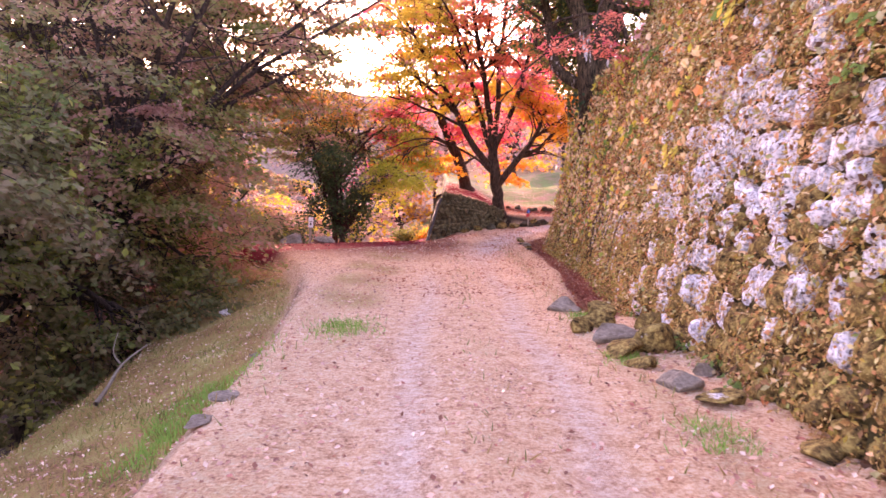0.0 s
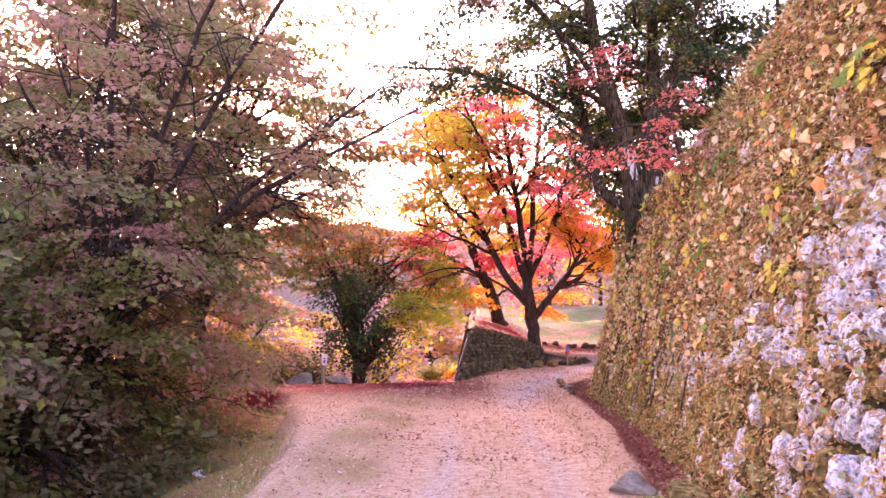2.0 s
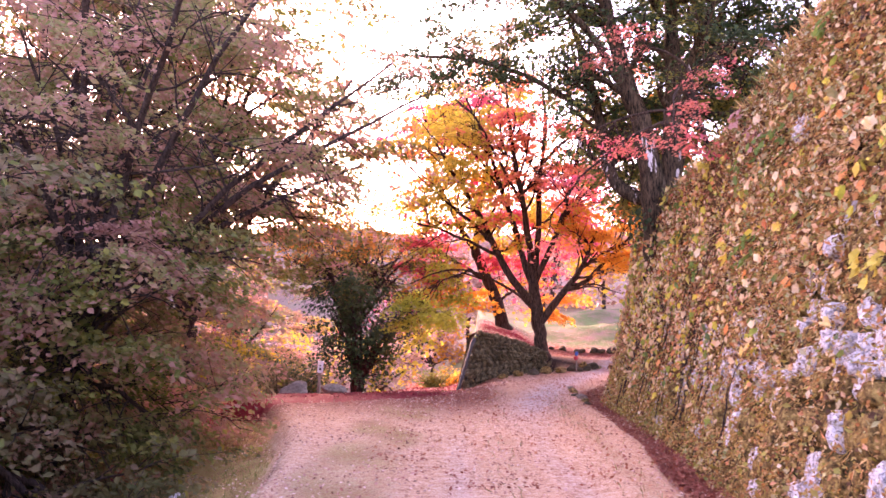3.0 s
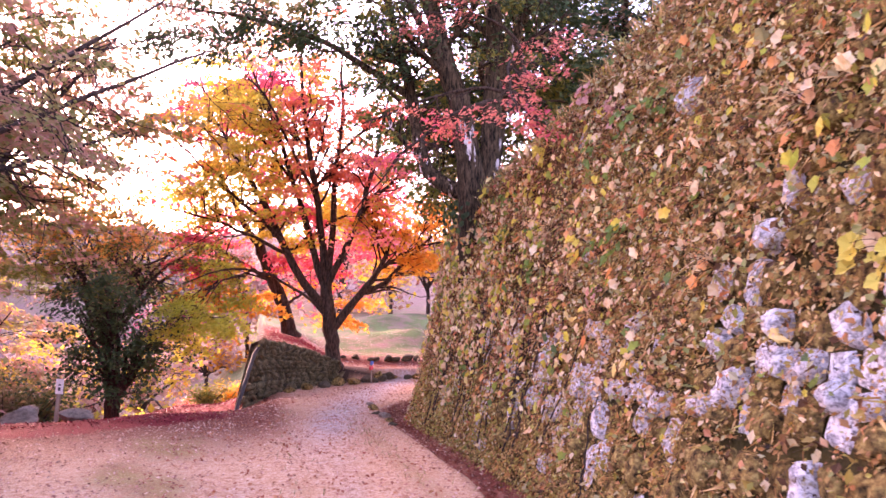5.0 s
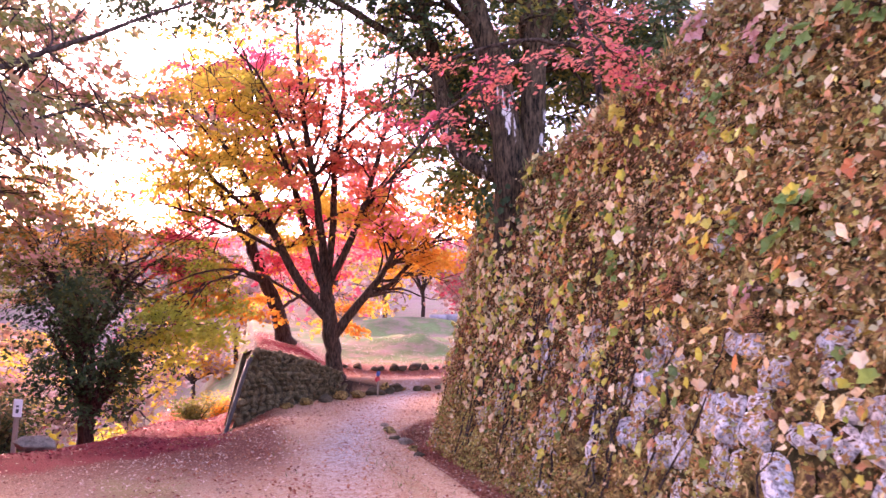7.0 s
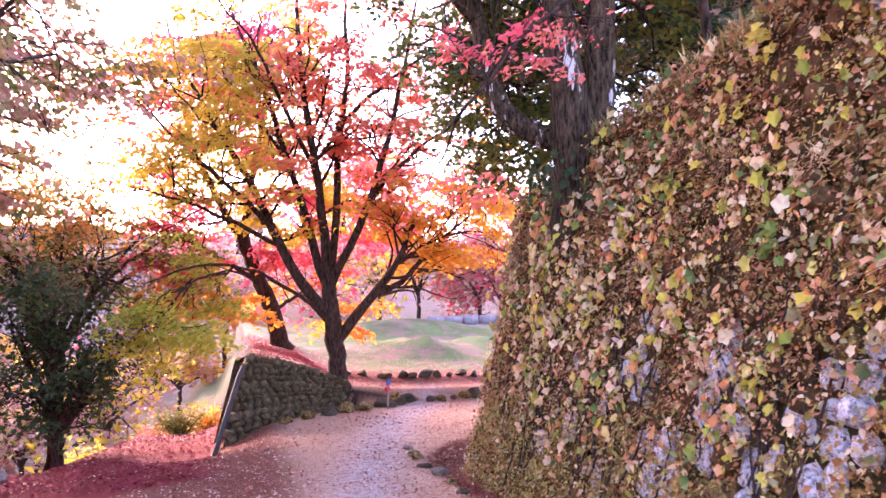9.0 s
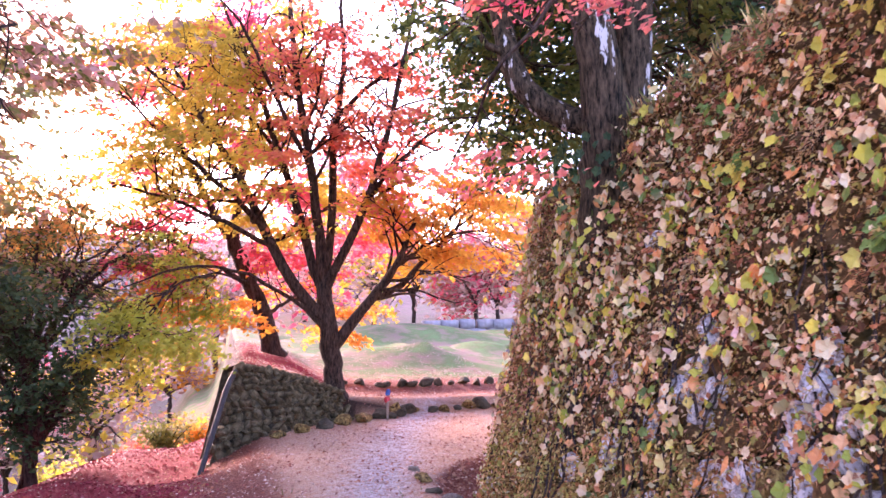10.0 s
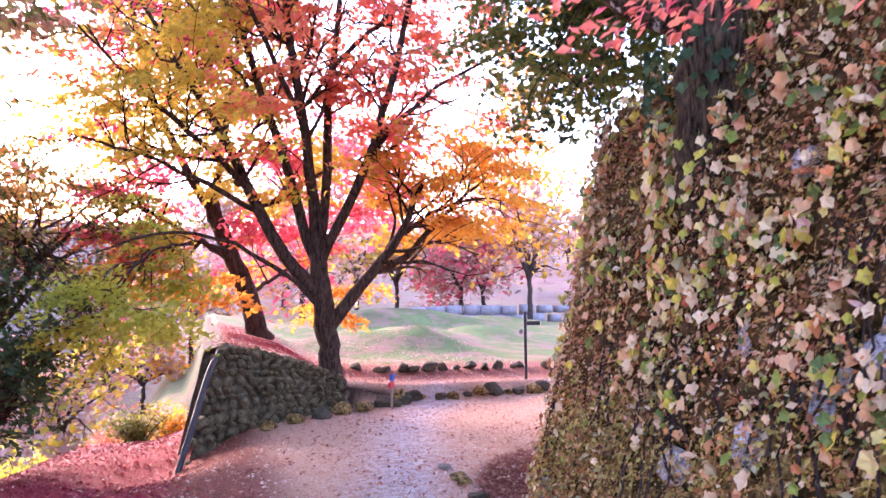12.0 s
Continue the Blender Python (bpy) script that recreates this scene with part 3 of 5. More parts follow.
# ---- the great wall ----
def wall_plan(s):
    """Foot of the great wall by the length s along it: place and outward direction. s is y up to the bend."""
    s = np.asarray(s, float)
    x, y = lookup(FOOT_X, s), s.copy()
    slope = (lookup(FOOT_X, s + 0.5) - lookup(FOOT_X, s - 0.5))
    n = unit(np.stack((-np.ones_like(s), slope, np.zeros_like(s)), -1))
    a = np.clip((s - CY) / CR, 0, np.pi / 2)
    on = s > CY
    x = np.where(on, CX - CR * np.cos(a) + np.clip(s - CY - CR * np.pi / 2, 0, 100), x)
    y = np.where(on, CY + CR * np.sin(a), y)
    n = np.where(on[..., None], np.stack((-np.cos(a), np.sin(a), np.zeros_like(a)), -1), n)
    return x, y, n


def wall_point(s, h):
    """A point of the wall's face at the length s, h metres above its foot, with the face's normal."""
    x, y, n = wall_plan(s)
    h = np.asarray(h, float)
    foot = lookup(WAY_Z, np.minimum(y, 22)) - 0.35
    pt = np.stack((x, y, foot + h), -1) - n * batter(h)[..., None]
    nr = unit(n + np.array((0, 0, 1.0)) * (0.27 - 0.024 * h)[..., None])
    return pt, nr


def wall_height(s):
    x, y, _ = wall_plan(s)
    return lookup(TOP_Z, y) - (lookup(WAY_Z, np.minimum(y, 22)) - 0.35)


S_END = 32.0
ss = axis_steps((-14, 2, 40), (2, 24, 180), (24, S_END, 20))
vv = np.linspace(0, 1, 44)
SS, VV = np.meshgrid(ss, vv)
HH = VV * wall_height(SS)
WP, WN = wall_point(SS, HH)
lump = 0.05 * wave(SS, HH, 5.3, 0.7) + 0.03 * wave(SS, HH, 13.0, 1.9)
WP = WP + WN * (lump - 0.06)[..., None]
ns, nv = len(ss), len(vv)
i0 = (np.arange(nv - 1)[:, None] * ns + np.arange(ns - 1)[None]).ravel()
quads = np.stack((i0, i0 + 1, i0 + 1 + ns, i0 + ns), 1)
back = WP - np.array((0, 0, 0)) - np.broadcast_to(wall_plan(SS)[2], WP.shape) * 0.5
nb = ns * nv
top_edge = (nv - 1) * ns + np.arange(ns - 1)
capq = np.stack((top_edge, top_edge + 1, top_edge + 1 + nb, top_edge + nb), 1)
allq = np.concatenate((quads, quads[:, ::-1] + nb, capq))
great_wall = new("wall_great", mesh_of("wall_great", np.concatenate((WP.reshape(-1, 3), back.reshape(-1, 3))), allq.ravel(), np.full(len(allq), 4), [JOINT], None, True))
tagged(great_wall, "tall battered castle wall of mossy rough stones", "stone wall", kind="structure")


def stone_shape(rng, cols=6, rows=5):
    """A rough facing stone about 1 x 1 in x and z, its face bulging towards -y."""
    ang = np.linspace(0, 2 * np.pi, 9, endpoint=False) + rng.uniform(-0.2, 0.2, 9)
    rad = 0.5 * rng.uniform(0.86, 1.06, 9) / np.maximum(np.abs(np.cos(ang)), np.abs(np.sin(ang))) ** 0.75
    v = [(0.04 * rng.normal(), -1.0 + 0.15 * rng.normal(), 0.04 * rng.normal())]
    for f, d in ((0.55, -0.92), (0.86, -0.6), (1.0, 0.0)):
        for a, r in zip(ang, rad):
            v.append((f * r * np.cos(a), d * rng.uniform(0.8, 1.15) if d else 0.25, f * r * np.sin(a)))
    f, sz = [], []
    for k in range(9):
        f += [0, 1 + (k + 1) % 9, 1 + k]
        sz.append(3)
    for ring in range(2):
        a0, b0 = 1 + ring * 9, 1 + (ring + 1) * 9
        for k in range(9):
            f += [a0 + k, a0 + (k + 1) % 9, b0 + (k + 1) % 9, b0 + k]
            sz.append(4)
    return np.array(v), np.array(f), np.array(sz)


rng = np.random.default_rng(11)
SHAPES = [stone_shape(rng) for _ in range(14)]


def lay_stones(rng, s0, s1, low, width):
    """Rough courses of stones: (s, h, w, high) of each."""
    out, h = [], low
    while h < 6.5:
        ch = rng.uniform(0.16, 0.32)
        s = s0 + rng.uniform(0, 0.3)
        while s < s1:
            w = rng.uniform(*width)
            out.append((s + w / 2, h + ch / 2 + 0.05 * np.sin(s * 1.7 + h) + rng.normal(0, 0.025), w, ch * rng.uniform(0.85, 1.2)))
            s += w + rng.uniform(0.0, 0.05)
        h += ch
    return np.array(out)


def stone_frames(point, normal, w, hgt, depth, roll):
    """Matrices that lay the unit stones on a face."""
    up = unit(np.array((0, 0, 1.0)) - normal * normal[:, 2:3])
    sx = np.cross(up, -normal)
    c, s_ = np.cos(roll)[:, None], np.sin(roll)[:, None]
    ax, az = sx * c + up * s_, up * c - sx * s_
    return np.stack((ax * w[:, None], -normal * depth[:, None], az * hgt[:, None], point), -1)


st = lay_stones(rng, -2.0, 25.0, 0.1, (0.12, 0.34))
st = st[st[:, 1] < wall_height(st[:, 0]) - 0.08]
pt, nr = wall_point(st[:, 0], st[:, 1])
M = stone_frames(pt - nr * 0.03, nr, st[:, 2] * 1.04, st[:, 3] * 1.06, rng.uniform(0.02, 0.15, len(st)) * np.where(rng.uniform(0, 1, len(st)) < 0.4, 1.0, 0.6), rng.normal(0, 0.45, len(st)))
pick = rng.integers(0, len(SHAPES), len(st))
viny = smoothstep(13.5, 15.5, st[:, 0]) * smoothstep(0.9, 1.5, st[:, 1]) > rng.uniform(0.2, 0.8, len(st))


def bareness(s, h):
    """Where the wall's stones stand free of moss: mostly low down in the stretch first passed, elsewhere in small patches."""
    bare = np.exp(-((s - 7.0) / 2.6) ** 2 - ((h - 2.0) / 1.2) ** 2) + 0.74 * np.exp(-((s - 14.0) / 4.6) ** 2 - ((h - 1.3) / 0.8) ** 2)
    return 0.8 * bare + 0.40 * wave(s * 1.5, h * 0.8, 3.3, 0.4) + 0.55 * wave(s * 1.4, h * 0.8, 9.0, 1.7) - 0.43 - 0.07 * smoothstep(10, 13, s)


pale = bareness(st[:, 0], st[:, 1]) + rng.normal(0, 0.08, len(st)) > 0
near = (st[:, 0] > 8.5) & (st[:, 0] < 14.0) & (st[:, 1] < 2.4)
near_ids = np.flatnonzero(near)[:300]
rest = np.setdiff1d(np.arange(len(st)), near_ids)
stone_meshes = {}
for k in near_ids:
    key = (pick[k], bool(pale[k]))
    if key not in stone_meshes:
        v, f, z = SHAPES[key[0]]
        stone_meshes[key] = mesh_of("stone", v, f, z, [STONE_PALE if key[1] else STONE], None, True)
    ob = part("stone", stone_meshes[key], great_wall)
    ob.matrix_world = Matrix([list(r) for r in M[k]] + [[0, 0, 0, 1]])


def joined_stones(name, ids, mats, mat_ids):
    vs, fs, zs, ms, n = [], [], [], [], 0
    for k, mi in zip(ids, mat_ids):
        v, f, z = SHAPES[pick[k]]
        vs.append(v @ M[k][:, :3].T + M[k][:, 3])
        fs.append(f + n)
        zs.append(z)
        ms.append(np.full(len(z), mi))
        n += len(v)
    return mesh_of(name, np.concatenate(vs), np.concatenate(fs), np.concatenate(zs), mats, np.concatenate(ms), True)


tagged(part("stonework", joined_stones("stonework", rest, [STONE, STONE_PALE, VINE_STONE], np.where(viny[rest] & ~pale[rest], 2, pale[rest].astype(int))), great_wall), kind="stuff")

# moss sprigs over all but the bare stones, and dry leaves caught in them
def clinging(name, label, category, n, mat, size, keep, off):
    s, v = 1.5 + 22.0 * rng.uniform(0, 1, n) ** 0.9, rng.uniform(0, 1.0, n)
    h = v * wall_height(s)
    ok = rng.uniform(0, 1, n) < keep(s, h)
    s, h = s[ok], h[ok]
    p0, n0 = wall_point(s, h)
    p0 = p0 + n0 * (off[0] + (off[1] - off[0]) * rng.uniform(0, 1, len(s)) ** 1.5)[:, None]
    sz = size[0] + (size[1] - size[0]) * rng.uniform(0, 1, len(s)) ** 1.7
    tagged(new(name, leaf_mesh(name, rng, p0, n0 + np.array((0, 0, 0.35)), sz, [mat], None, (KITE, KITE_F), 0.75)), label, category, kind="stuff")


clinging("wall_moss", "brown and olive moss sprigs covering the wall stones", "moss", 240000, L_MOSS, (0.014, 0.055),
         lambda s, h: np.clip(0.55 + 0.35 * wave(s, h, 2.2, 0.3) - 1.35 * np.clip(bareness(s, h) + 0.05, 0, 1) - 0.12 * smoothstep(13.0, 15.5, s) * smoothstep(0.9, 1.4, h), 0.01, 1), (0.0, 0.10))
clinging("wall_leaves", "dry tan and russet leaves caught on the wall", "dry leaves", 90000, L_WALL, (0.016, 0.085),
         lambda s, h: np.clip(0.24 + 0.5 * wave(s, h, 1.7, 1.3) + 0.22 * h * (h > 1.2) * (s < 14.5) + 0.05 * (s > 15) - 0.6 * np.clip(bareness(s, h), 0, 1), 0.03, 1), (0.05, 0.17))

clinging("olive_moss", "olive-green moss cushions low on the wall", "moss", 60000, L_OLIVE, (0.025, 0.07),
         lambda s, h: np.clip(smoothstep(9.0, 15.0, s) * smoothstep(1.9, 0.8, h) * (0.5 + 0.7 * wave(s, h, 2.6, 1.1)) + 0.10 * (wave(s, h, 3.0, 2.2) > 0.25) - 2.0 * np.clip(bareness(s, h) + 0.05, 0, 1), 0.0, 1), (0.02, 0.12))
clinging("creeper_leaves", "red-brown creeper leaves tangled on the wall corner", "creeper", 60000, L_VINE, (0.02, 0.08),
         lambda s, h: np.clip(smoothstep(12.5, 15.5, s) * smoothstep(0.8, 1.5, h) * (0.45 + 0.7 * wave(s, h, 2.9, 0.5)) - 1.2 * np.clip(bareness(s, h), 0, 1), 0.0, 1), (0.04, 0.15))

# dead grass and fern fronds hanging from the joints
n = 5000
s, h = rng.uniform(2.0, 22.5, n), rng.uniform(0.0, 1.0, n) ** 0.8
h = h * wall_height(s)
p0, n0 = wall_point(s, h)
tilt = n0 * 0.5 + np.array((0, 0, -0.8))
fr = new("hanging_grass", leaf_mesh("hanging_grass", rng, p0 + n0 * 0.06, n0 + np.array((0, 0, 0.6)), rng.uniform(0.06, 0.18, n), [L_MOSS], None, (BLADE, BLADE_F), 0.4, tilt))
tagged(fr, "dead grass and fern fronds hanging from the wall joints", "dry grass", kind="stuff")

# ivy: pale tan, yellow and green leaves towards the corner and below the old tree
ivy = new("ivy")
tagged(ivy, "ivy in autumn tan, yellow and green on the castle wall", "ivy")
n = 8200
s = np.concatenate((rng.normal(16.9, 2.1, int(n * 0.7)), rng.uniform(8, 22, n - int(n * 0.7))))
h = np.concatenate((rng.normal(2.5, 0.95, int(n * 0.7)), rng.uniform(1.4, 4.4, n - int(n * 0.7))))
ok = (s < 22.8) & (s > 6) & (h > 0.7) & (h < wall_height(s) + 0.05) & (wave(s, h, 3.4, 0.2) + 0.5 * wave(s, h, 8.0, 1.4) > rng.normal(0.08, 0.22, len(s)))
s, h = s[ok], h[ok]
p0, n0 = wall_point(s, h)
p0 = p0 + n0 * rng.uniform(0.08, 0.2, len(s))[:, None]
size = 0.03 + 0.10 * rng.uniform(0, 1, len(s)) ** 2.3
part("foliage", leaf_mesh("foliage", rng, p0[300:], n0[300:] + np.array((0, 0, 0.3)), size[300:], [L_IVY], None, (LOBED, LOBED_F), 0.55, np.array((0, 0, -1.0))), ivy)["kind"] = "stuff"
L_SINGLE = []
for nm, c in (("tan_ivy_leaf", (0.88, 0.66, 0.40)), ("yellow_ivy_leaf", (0.70, 0.60, 0.14)), ("green_ivy_leaf", (0.18, 0.27, 0.07)), ("russet_ivy_leaf", (0.68, 0.28, 0.14)), ("pink_ivy_leaf", (0.80, 0.44, 0.34))):
    L_SINGLE.append(plain_material(nm, tuple(0.7 * q for q in c), c, 30.0, 0.6, bumps=0.2))
leaf_me = [leaf_mesh("leaf", rng, np.zeros((1, 3)), np.array([(0, -1.0, 0)]), 1.0, [mt], None, (LOBED, LOBED_F), 0.1, np.array((0, 0, -1.0))) for mt in L_SINGLE]
fr_ = stone_frames(p0[:300], unit(n0[:300] + rng.normal(0, 0.35, (300, 3))), size[:300] * 1.1, size[:300] * 1.1, size[:300] * 1.1, rng.normal(0, 0.5, 300))
for k in range(min(300, len(p0))):
    ob = part("leaf", leaf_me[rng.choice(5, p=(0.36, 0.2, 0.16, 0.14, 0.14))], ivy)
    ob.matrix_world = Matrix([list(r) for r in fr_[k]] + [[0, 0, 0, 1]])
vines = Tubes()
for _ in range(60):
    s0, h0 = rng.normal(17.5, 2.2), rng.uniform(0.2, 1.5)
    k = 12
    sl = s0 + np.cumsum(rng.normal(0, 0.06, k))
    hl = h0 + np.linspace(0, rng.uniform(0.8, 2.2), k)
    hl = np.minimum(hl, wall_height(sl))
    q, qn = wall_point(sl, hl)
    vines.add(q + qn * 0.07, np.linspace(0.014, 0.005, k), 4)
part("vine", vines.mesh("vine", BARK_DARK), ivy)

# single plants rooted in the joints of the upper wall
def wall_plant(label, s, h, size, mat, seed, fern=False):
    rg = np.random.default_rng(seed)
    q, qn = wall_point(np.array([s]), np.array([h]))
    top = new("wall_plant")
    top.location = q[0] + qn[0] * 0.05
    tagged(top, label, "plant", "plants in the wall joints")
    n = 22 if fern else 12
    d = unit(rg.normal(0, 0.55, (n, 3)) + qn[0] * 0.8 + np.array((0, 0, 0.15)))
    stems, pts, ups = Tubes(), [], []
    for k in range(n):
        tip = d[k] * size * rg.uniform(0.5, 1.0)
        line = smooth_line([(0, 0, 0), tip * 0.55 + np.array((0, 0, 0.12 * size)), tip - np.array((0, 0, 0.2 * size))], 6)
        stems.add(line, np.linspace(0.004, 0.0015, 6), 3)
        pts.append(line[2:] if fern else line[-1:])
        ups.append(np.repeat(d[k][None], len(pts[-1]), 0))
    part("stem", stems.mesh("stem", BARK_MAPLE), top)
    pts, ups = np.concatenate(pts), np.concatenate(ups)
    lf = leaf_mesh("foliage", rg, pts, np.broadcast_to(qn[0] + np.array((0, 0, 0.5)), pts.shape), rg.uniform(0.35, 0.6, len(pts)) * size * (0.7 if fern else 0.8), [mat], None, (BLADE, BLADE_F) if fern else (LOBED, LOBED_F), 0.35, ups)
    part("foliage", lf, top)


L_PLANT = [leaf_material(nm, [(0.0, tuple(0.7 * q for q in c)), (1.0, c)], 0.4, 0.2) for nm, c in (("green_plant_leaves", (0.20, 0.32, 0.08)), ("yellow_plant_leaves", (0.78, 0.62, 0.12)), ("rust_fern_fronds", (0.62, 0.27, 0.13)), ("pink_plant_leaves", (0.76, 0.36, 0.30)), ("tan_fern_fronds", (0.62, 0.42, 0.22)))]
PLANT_WORDS = ("green broad-leaved plant rooted in a wall joint", "yellow-leaved plant rooted in a wall joint", "rust-brown dead fern hanging from the wall", "pink-leaved plant rooted in a wall joint", "tan dead fern hanging from the wall")
rngp = np.random.default_rng(17)
for k in range(54):
    s0 = rngp.uniform(5.0, 18.5)
    kind = rngp.choice(5, p=(0.32, 0.08, 0.28, 0.12, 0.20))
    wall_plant(PLANT_WORDS[kind], s0, rngp.uniform(0.42, 0.99) * float(wall_height(np.array([s0]))[0]), rngp.uniform(0.14, 0.34), L_PLANT[kind], 700 + k, kind in (2, 4))
for k in range(9):
    wall_plant("small green weed at the wall foot", rngp.uniform(4.6, 11.0), 0.35, rngp.uniform(0.12, 0.2), L_PLANT[0], 780 + k)

# grass fringe along the wall's top edge
n = 7000
s = rng.uniform(2.0, 19.0, n)
q, qn = wall_point(s, wall_height(s) - rng.uniform(0.0, 0.25, n))
tagged(new("wall_top_grass", leaf_mesh("wall_top_grass", rng, q + qn * rng.uniform(-0.25, 0.08, n)[:, None], qn, rng.uniform(0.06, 0.24, n), [L_GRASS, L_MOSS], (rng.uniform(0, 1, n) < 0.45).astype(int), (BLADE, BLADE_F), 0.6, np.array((-0.5, 0, 0.7)))), "green and dry grass fringing the top of the wall", "grass", kind="stuff")

# ivy climbing the foot of the old tree
n = 420
a, z = rng.uniform(0, 2 * np.pi, n), rng.uniform(0.6, 2.7, n)
q = np.stack((3.72 + 0.59 * np.cos(a), 18.7 + 0.59 * np.sin(a), z), -1)
part("foliage", leaf_mesh("foliage", rng, q, np.stack((np.cos(a), np.sin(a), 0.3 * np.ones(n)), -1), rng.uniform(0.05, 0.13, n), [L_IVY, L_GREEN], (z > 2.1).astype(int), (LOBED, LOBED_F), 0.4, np.array((0, 0, -1.0))), ivy)["kind"] = "stuff"

# ---- trees ----
V = Vector
pick2 = lambda share: (lambda c, r: (r.uniform(0, 1, len(c)) < share).astype(int))


def g(x, y):
    return float(land(x, y))


# red and orange maple on the terrace, its limbs fanning out
def maple_colour(c, rng):
    """0 red, 1 orange, 2 gold-olive, 3 yellow-green: gold on the valley side, orange and olive low on the other, red up the middle."""
    u = c[:, 0] * 0.95 - c[:, 1] * 0.3
    blob, spot = wave(c[:, 0], c[:, 2] * 1.4 + c[:, 1], 1.6, 0.8), wave(c[:, 0] + c[:, 1], c[:, 2] * 1.7, 2.7, 2.3)
    r_w = np.exp(-((u - 0.9) / 1.7) ** 2) * np.clip((c[:, 2] - 2.9) / 2.2, 0.0, 1.0) * 1.0 + 0.30 + 0.30 * (u < -2.6) * (c[:, 2] > 4.6) + 0.34 * blob
    o_w = np.exp(-((u - 2.2) / 1.6) ** 2 - ((c[:, 2] - 2.9) / 1.3) ** 2) * 0.75 + 0.36 + 0.25 * spot
    y_w = np.exp(-((u + 2.4) / 1.3) ** 2) * 0.75 + 0.32 - 0.25 * blob
    g_w = 0.30 + 0.35 * wave(c[:, 0] * 1.3, c[:, 2] - c[:, 1], 2.1, 4.0) + 0.12 * (c[:, 2] < 4)
    w = np.stack((r_w, o_w, y_w, g_w), 1)
    return np.argmax(w + rng.normal(0, 0.10, w.shape), 1)


MAPLE = (1.88, 26.1, g(1.88, 26.1) - 0.05)
maple_limbs = [
    ([(0, 0, 0), (-0.03, 0, 0.7), (-0.12, 0.0, 1.4), (-0.2, 0.05, 2.2)], 0.20, 0.14),
    ([(-0.04, 0, 0.95), (0.4, -0.2, 1.6), (0.75, -0.3, 1.95), (1.15, -0.4, 2.6), (1.5, -0.6, 3.5)], 0.12, 0.03),
    ([(0.7, -0.25, 1.9), (1.3, -0.1, 2.1), (2.0, 0.2, 2.9), (2.9, 0.3, 3.6)], 0.07, 0.02),
    ([(1.1, -0.35, 2.5), (1.9, 0.1, 3.0), (2.7, 0.5, 3.3), (3.6, 0.7, 3.3)], 0.05, 0.012),
    ([(-0.12, 0, 1.45), (-0.5, -0.1, 1.85), (-1.05, -0.1, 2.4), (-1.35, 0.0, 3.4), (-1.9, 0.2, 4.4), (-3.2, 0.3, 6.6)], 0.12, 0.02),
    ([(-1.3, 0.0, 3.2), (-2.0, -0.2, 3.9), (-2.9, -0.4, 4.6), (-3.9, -0.6, 5.6)], 0.06, 0.012),
    ([(-1.2, 0.0, 2.9), (-2.1, -0.5, 3.3), (-3.0, -0.7, 3.7), (-4.0, -0.8, 3.9)], 0.05, 0.012),
    ([(-0.2, 0.05, 2.0), (-0.55, 0.3, 3.0), (-0.8, 0.5, 4.2), (-1.4, 0.7, 6.0), (-2.2, 0.8, 8.0)], 0.10, 0.018),
    ([(-0.2, 0.05, 2.1), (-0.3, 0.0, 3.2), (-0.55, -0.3, 4.5), (-0.8, -0.5, 6.2), (-1.0, -0.6, 8.6)], 0.11, 0.018),
    ([(-0.2, 0.05, 2.1), (0.0, 0.3, 3.2), (0.0, 0.4, 4.6), (0.25, 0.6, 6.4), (0.2, 0.5, 8.8)], 0.10, 0.018),
    ([(-0.18, 0.05, 2.0), (0.25, -0.4, 2.9), (0.6, -0.8, 4.0), (1.0, -1.2, 5.6), (1.3, -1.5, 7.6)], 0.09, 0.018),
    ([(0.5, -0.7, 3.7), (1.2, -0.8, 4.6), (2.0, -1.0, 5.2), (2.9, -1.2, 5.6)], 0.05, 0.012),
    ([(0.15, 0.5, 5.6), (1.0, 0.1, 6.4), (1.9, -0.4, 7.0), (2.8, -0.8, 7.3)], 0.05, 0.012),
    ([(-0.7, 0.45, 4.0), (-1.1, 1.0, 5.0), (-1.9, 1.5, 6.2), (-2.9, 1.9, 7.2)], 0.05, 0.012),
    ([(-0.5, -0.25, 4.3), (-1.1, -0.9, 5.3), (-1.7, -1.6, 6.4), (-2.4, -2.2, 7.0)], 0.05, 0.012),
]
tree("maple_tree", "maple in red, orange and yellow leaf on the terrace", MAPLE, maple_limbs, BARK_MAPLE, [L_RED, L_ORANGE, L_YELLOW, L_LIME], 5, 0.115, levels=2, twig=1.25, lift=0.03, trunk_sides=12,
     keep=lambda t: (t[:, 2] > 2.3 + 0.25 * np.abs(t[:, 0] - 1.5)) & (t[:, 0] > -4.4) & (wave(t[:, 0] - t[:, 1], t[:, 2] * 1.5, 1.6, 0.2) > 0.13 * (t[:, 2] - 6.8)), colour=maple_colour, branches=9, gaps=-0.22, spray=((0.7, 0.7, 0.45), 0.46, 580.0, 0.3, 0.04))
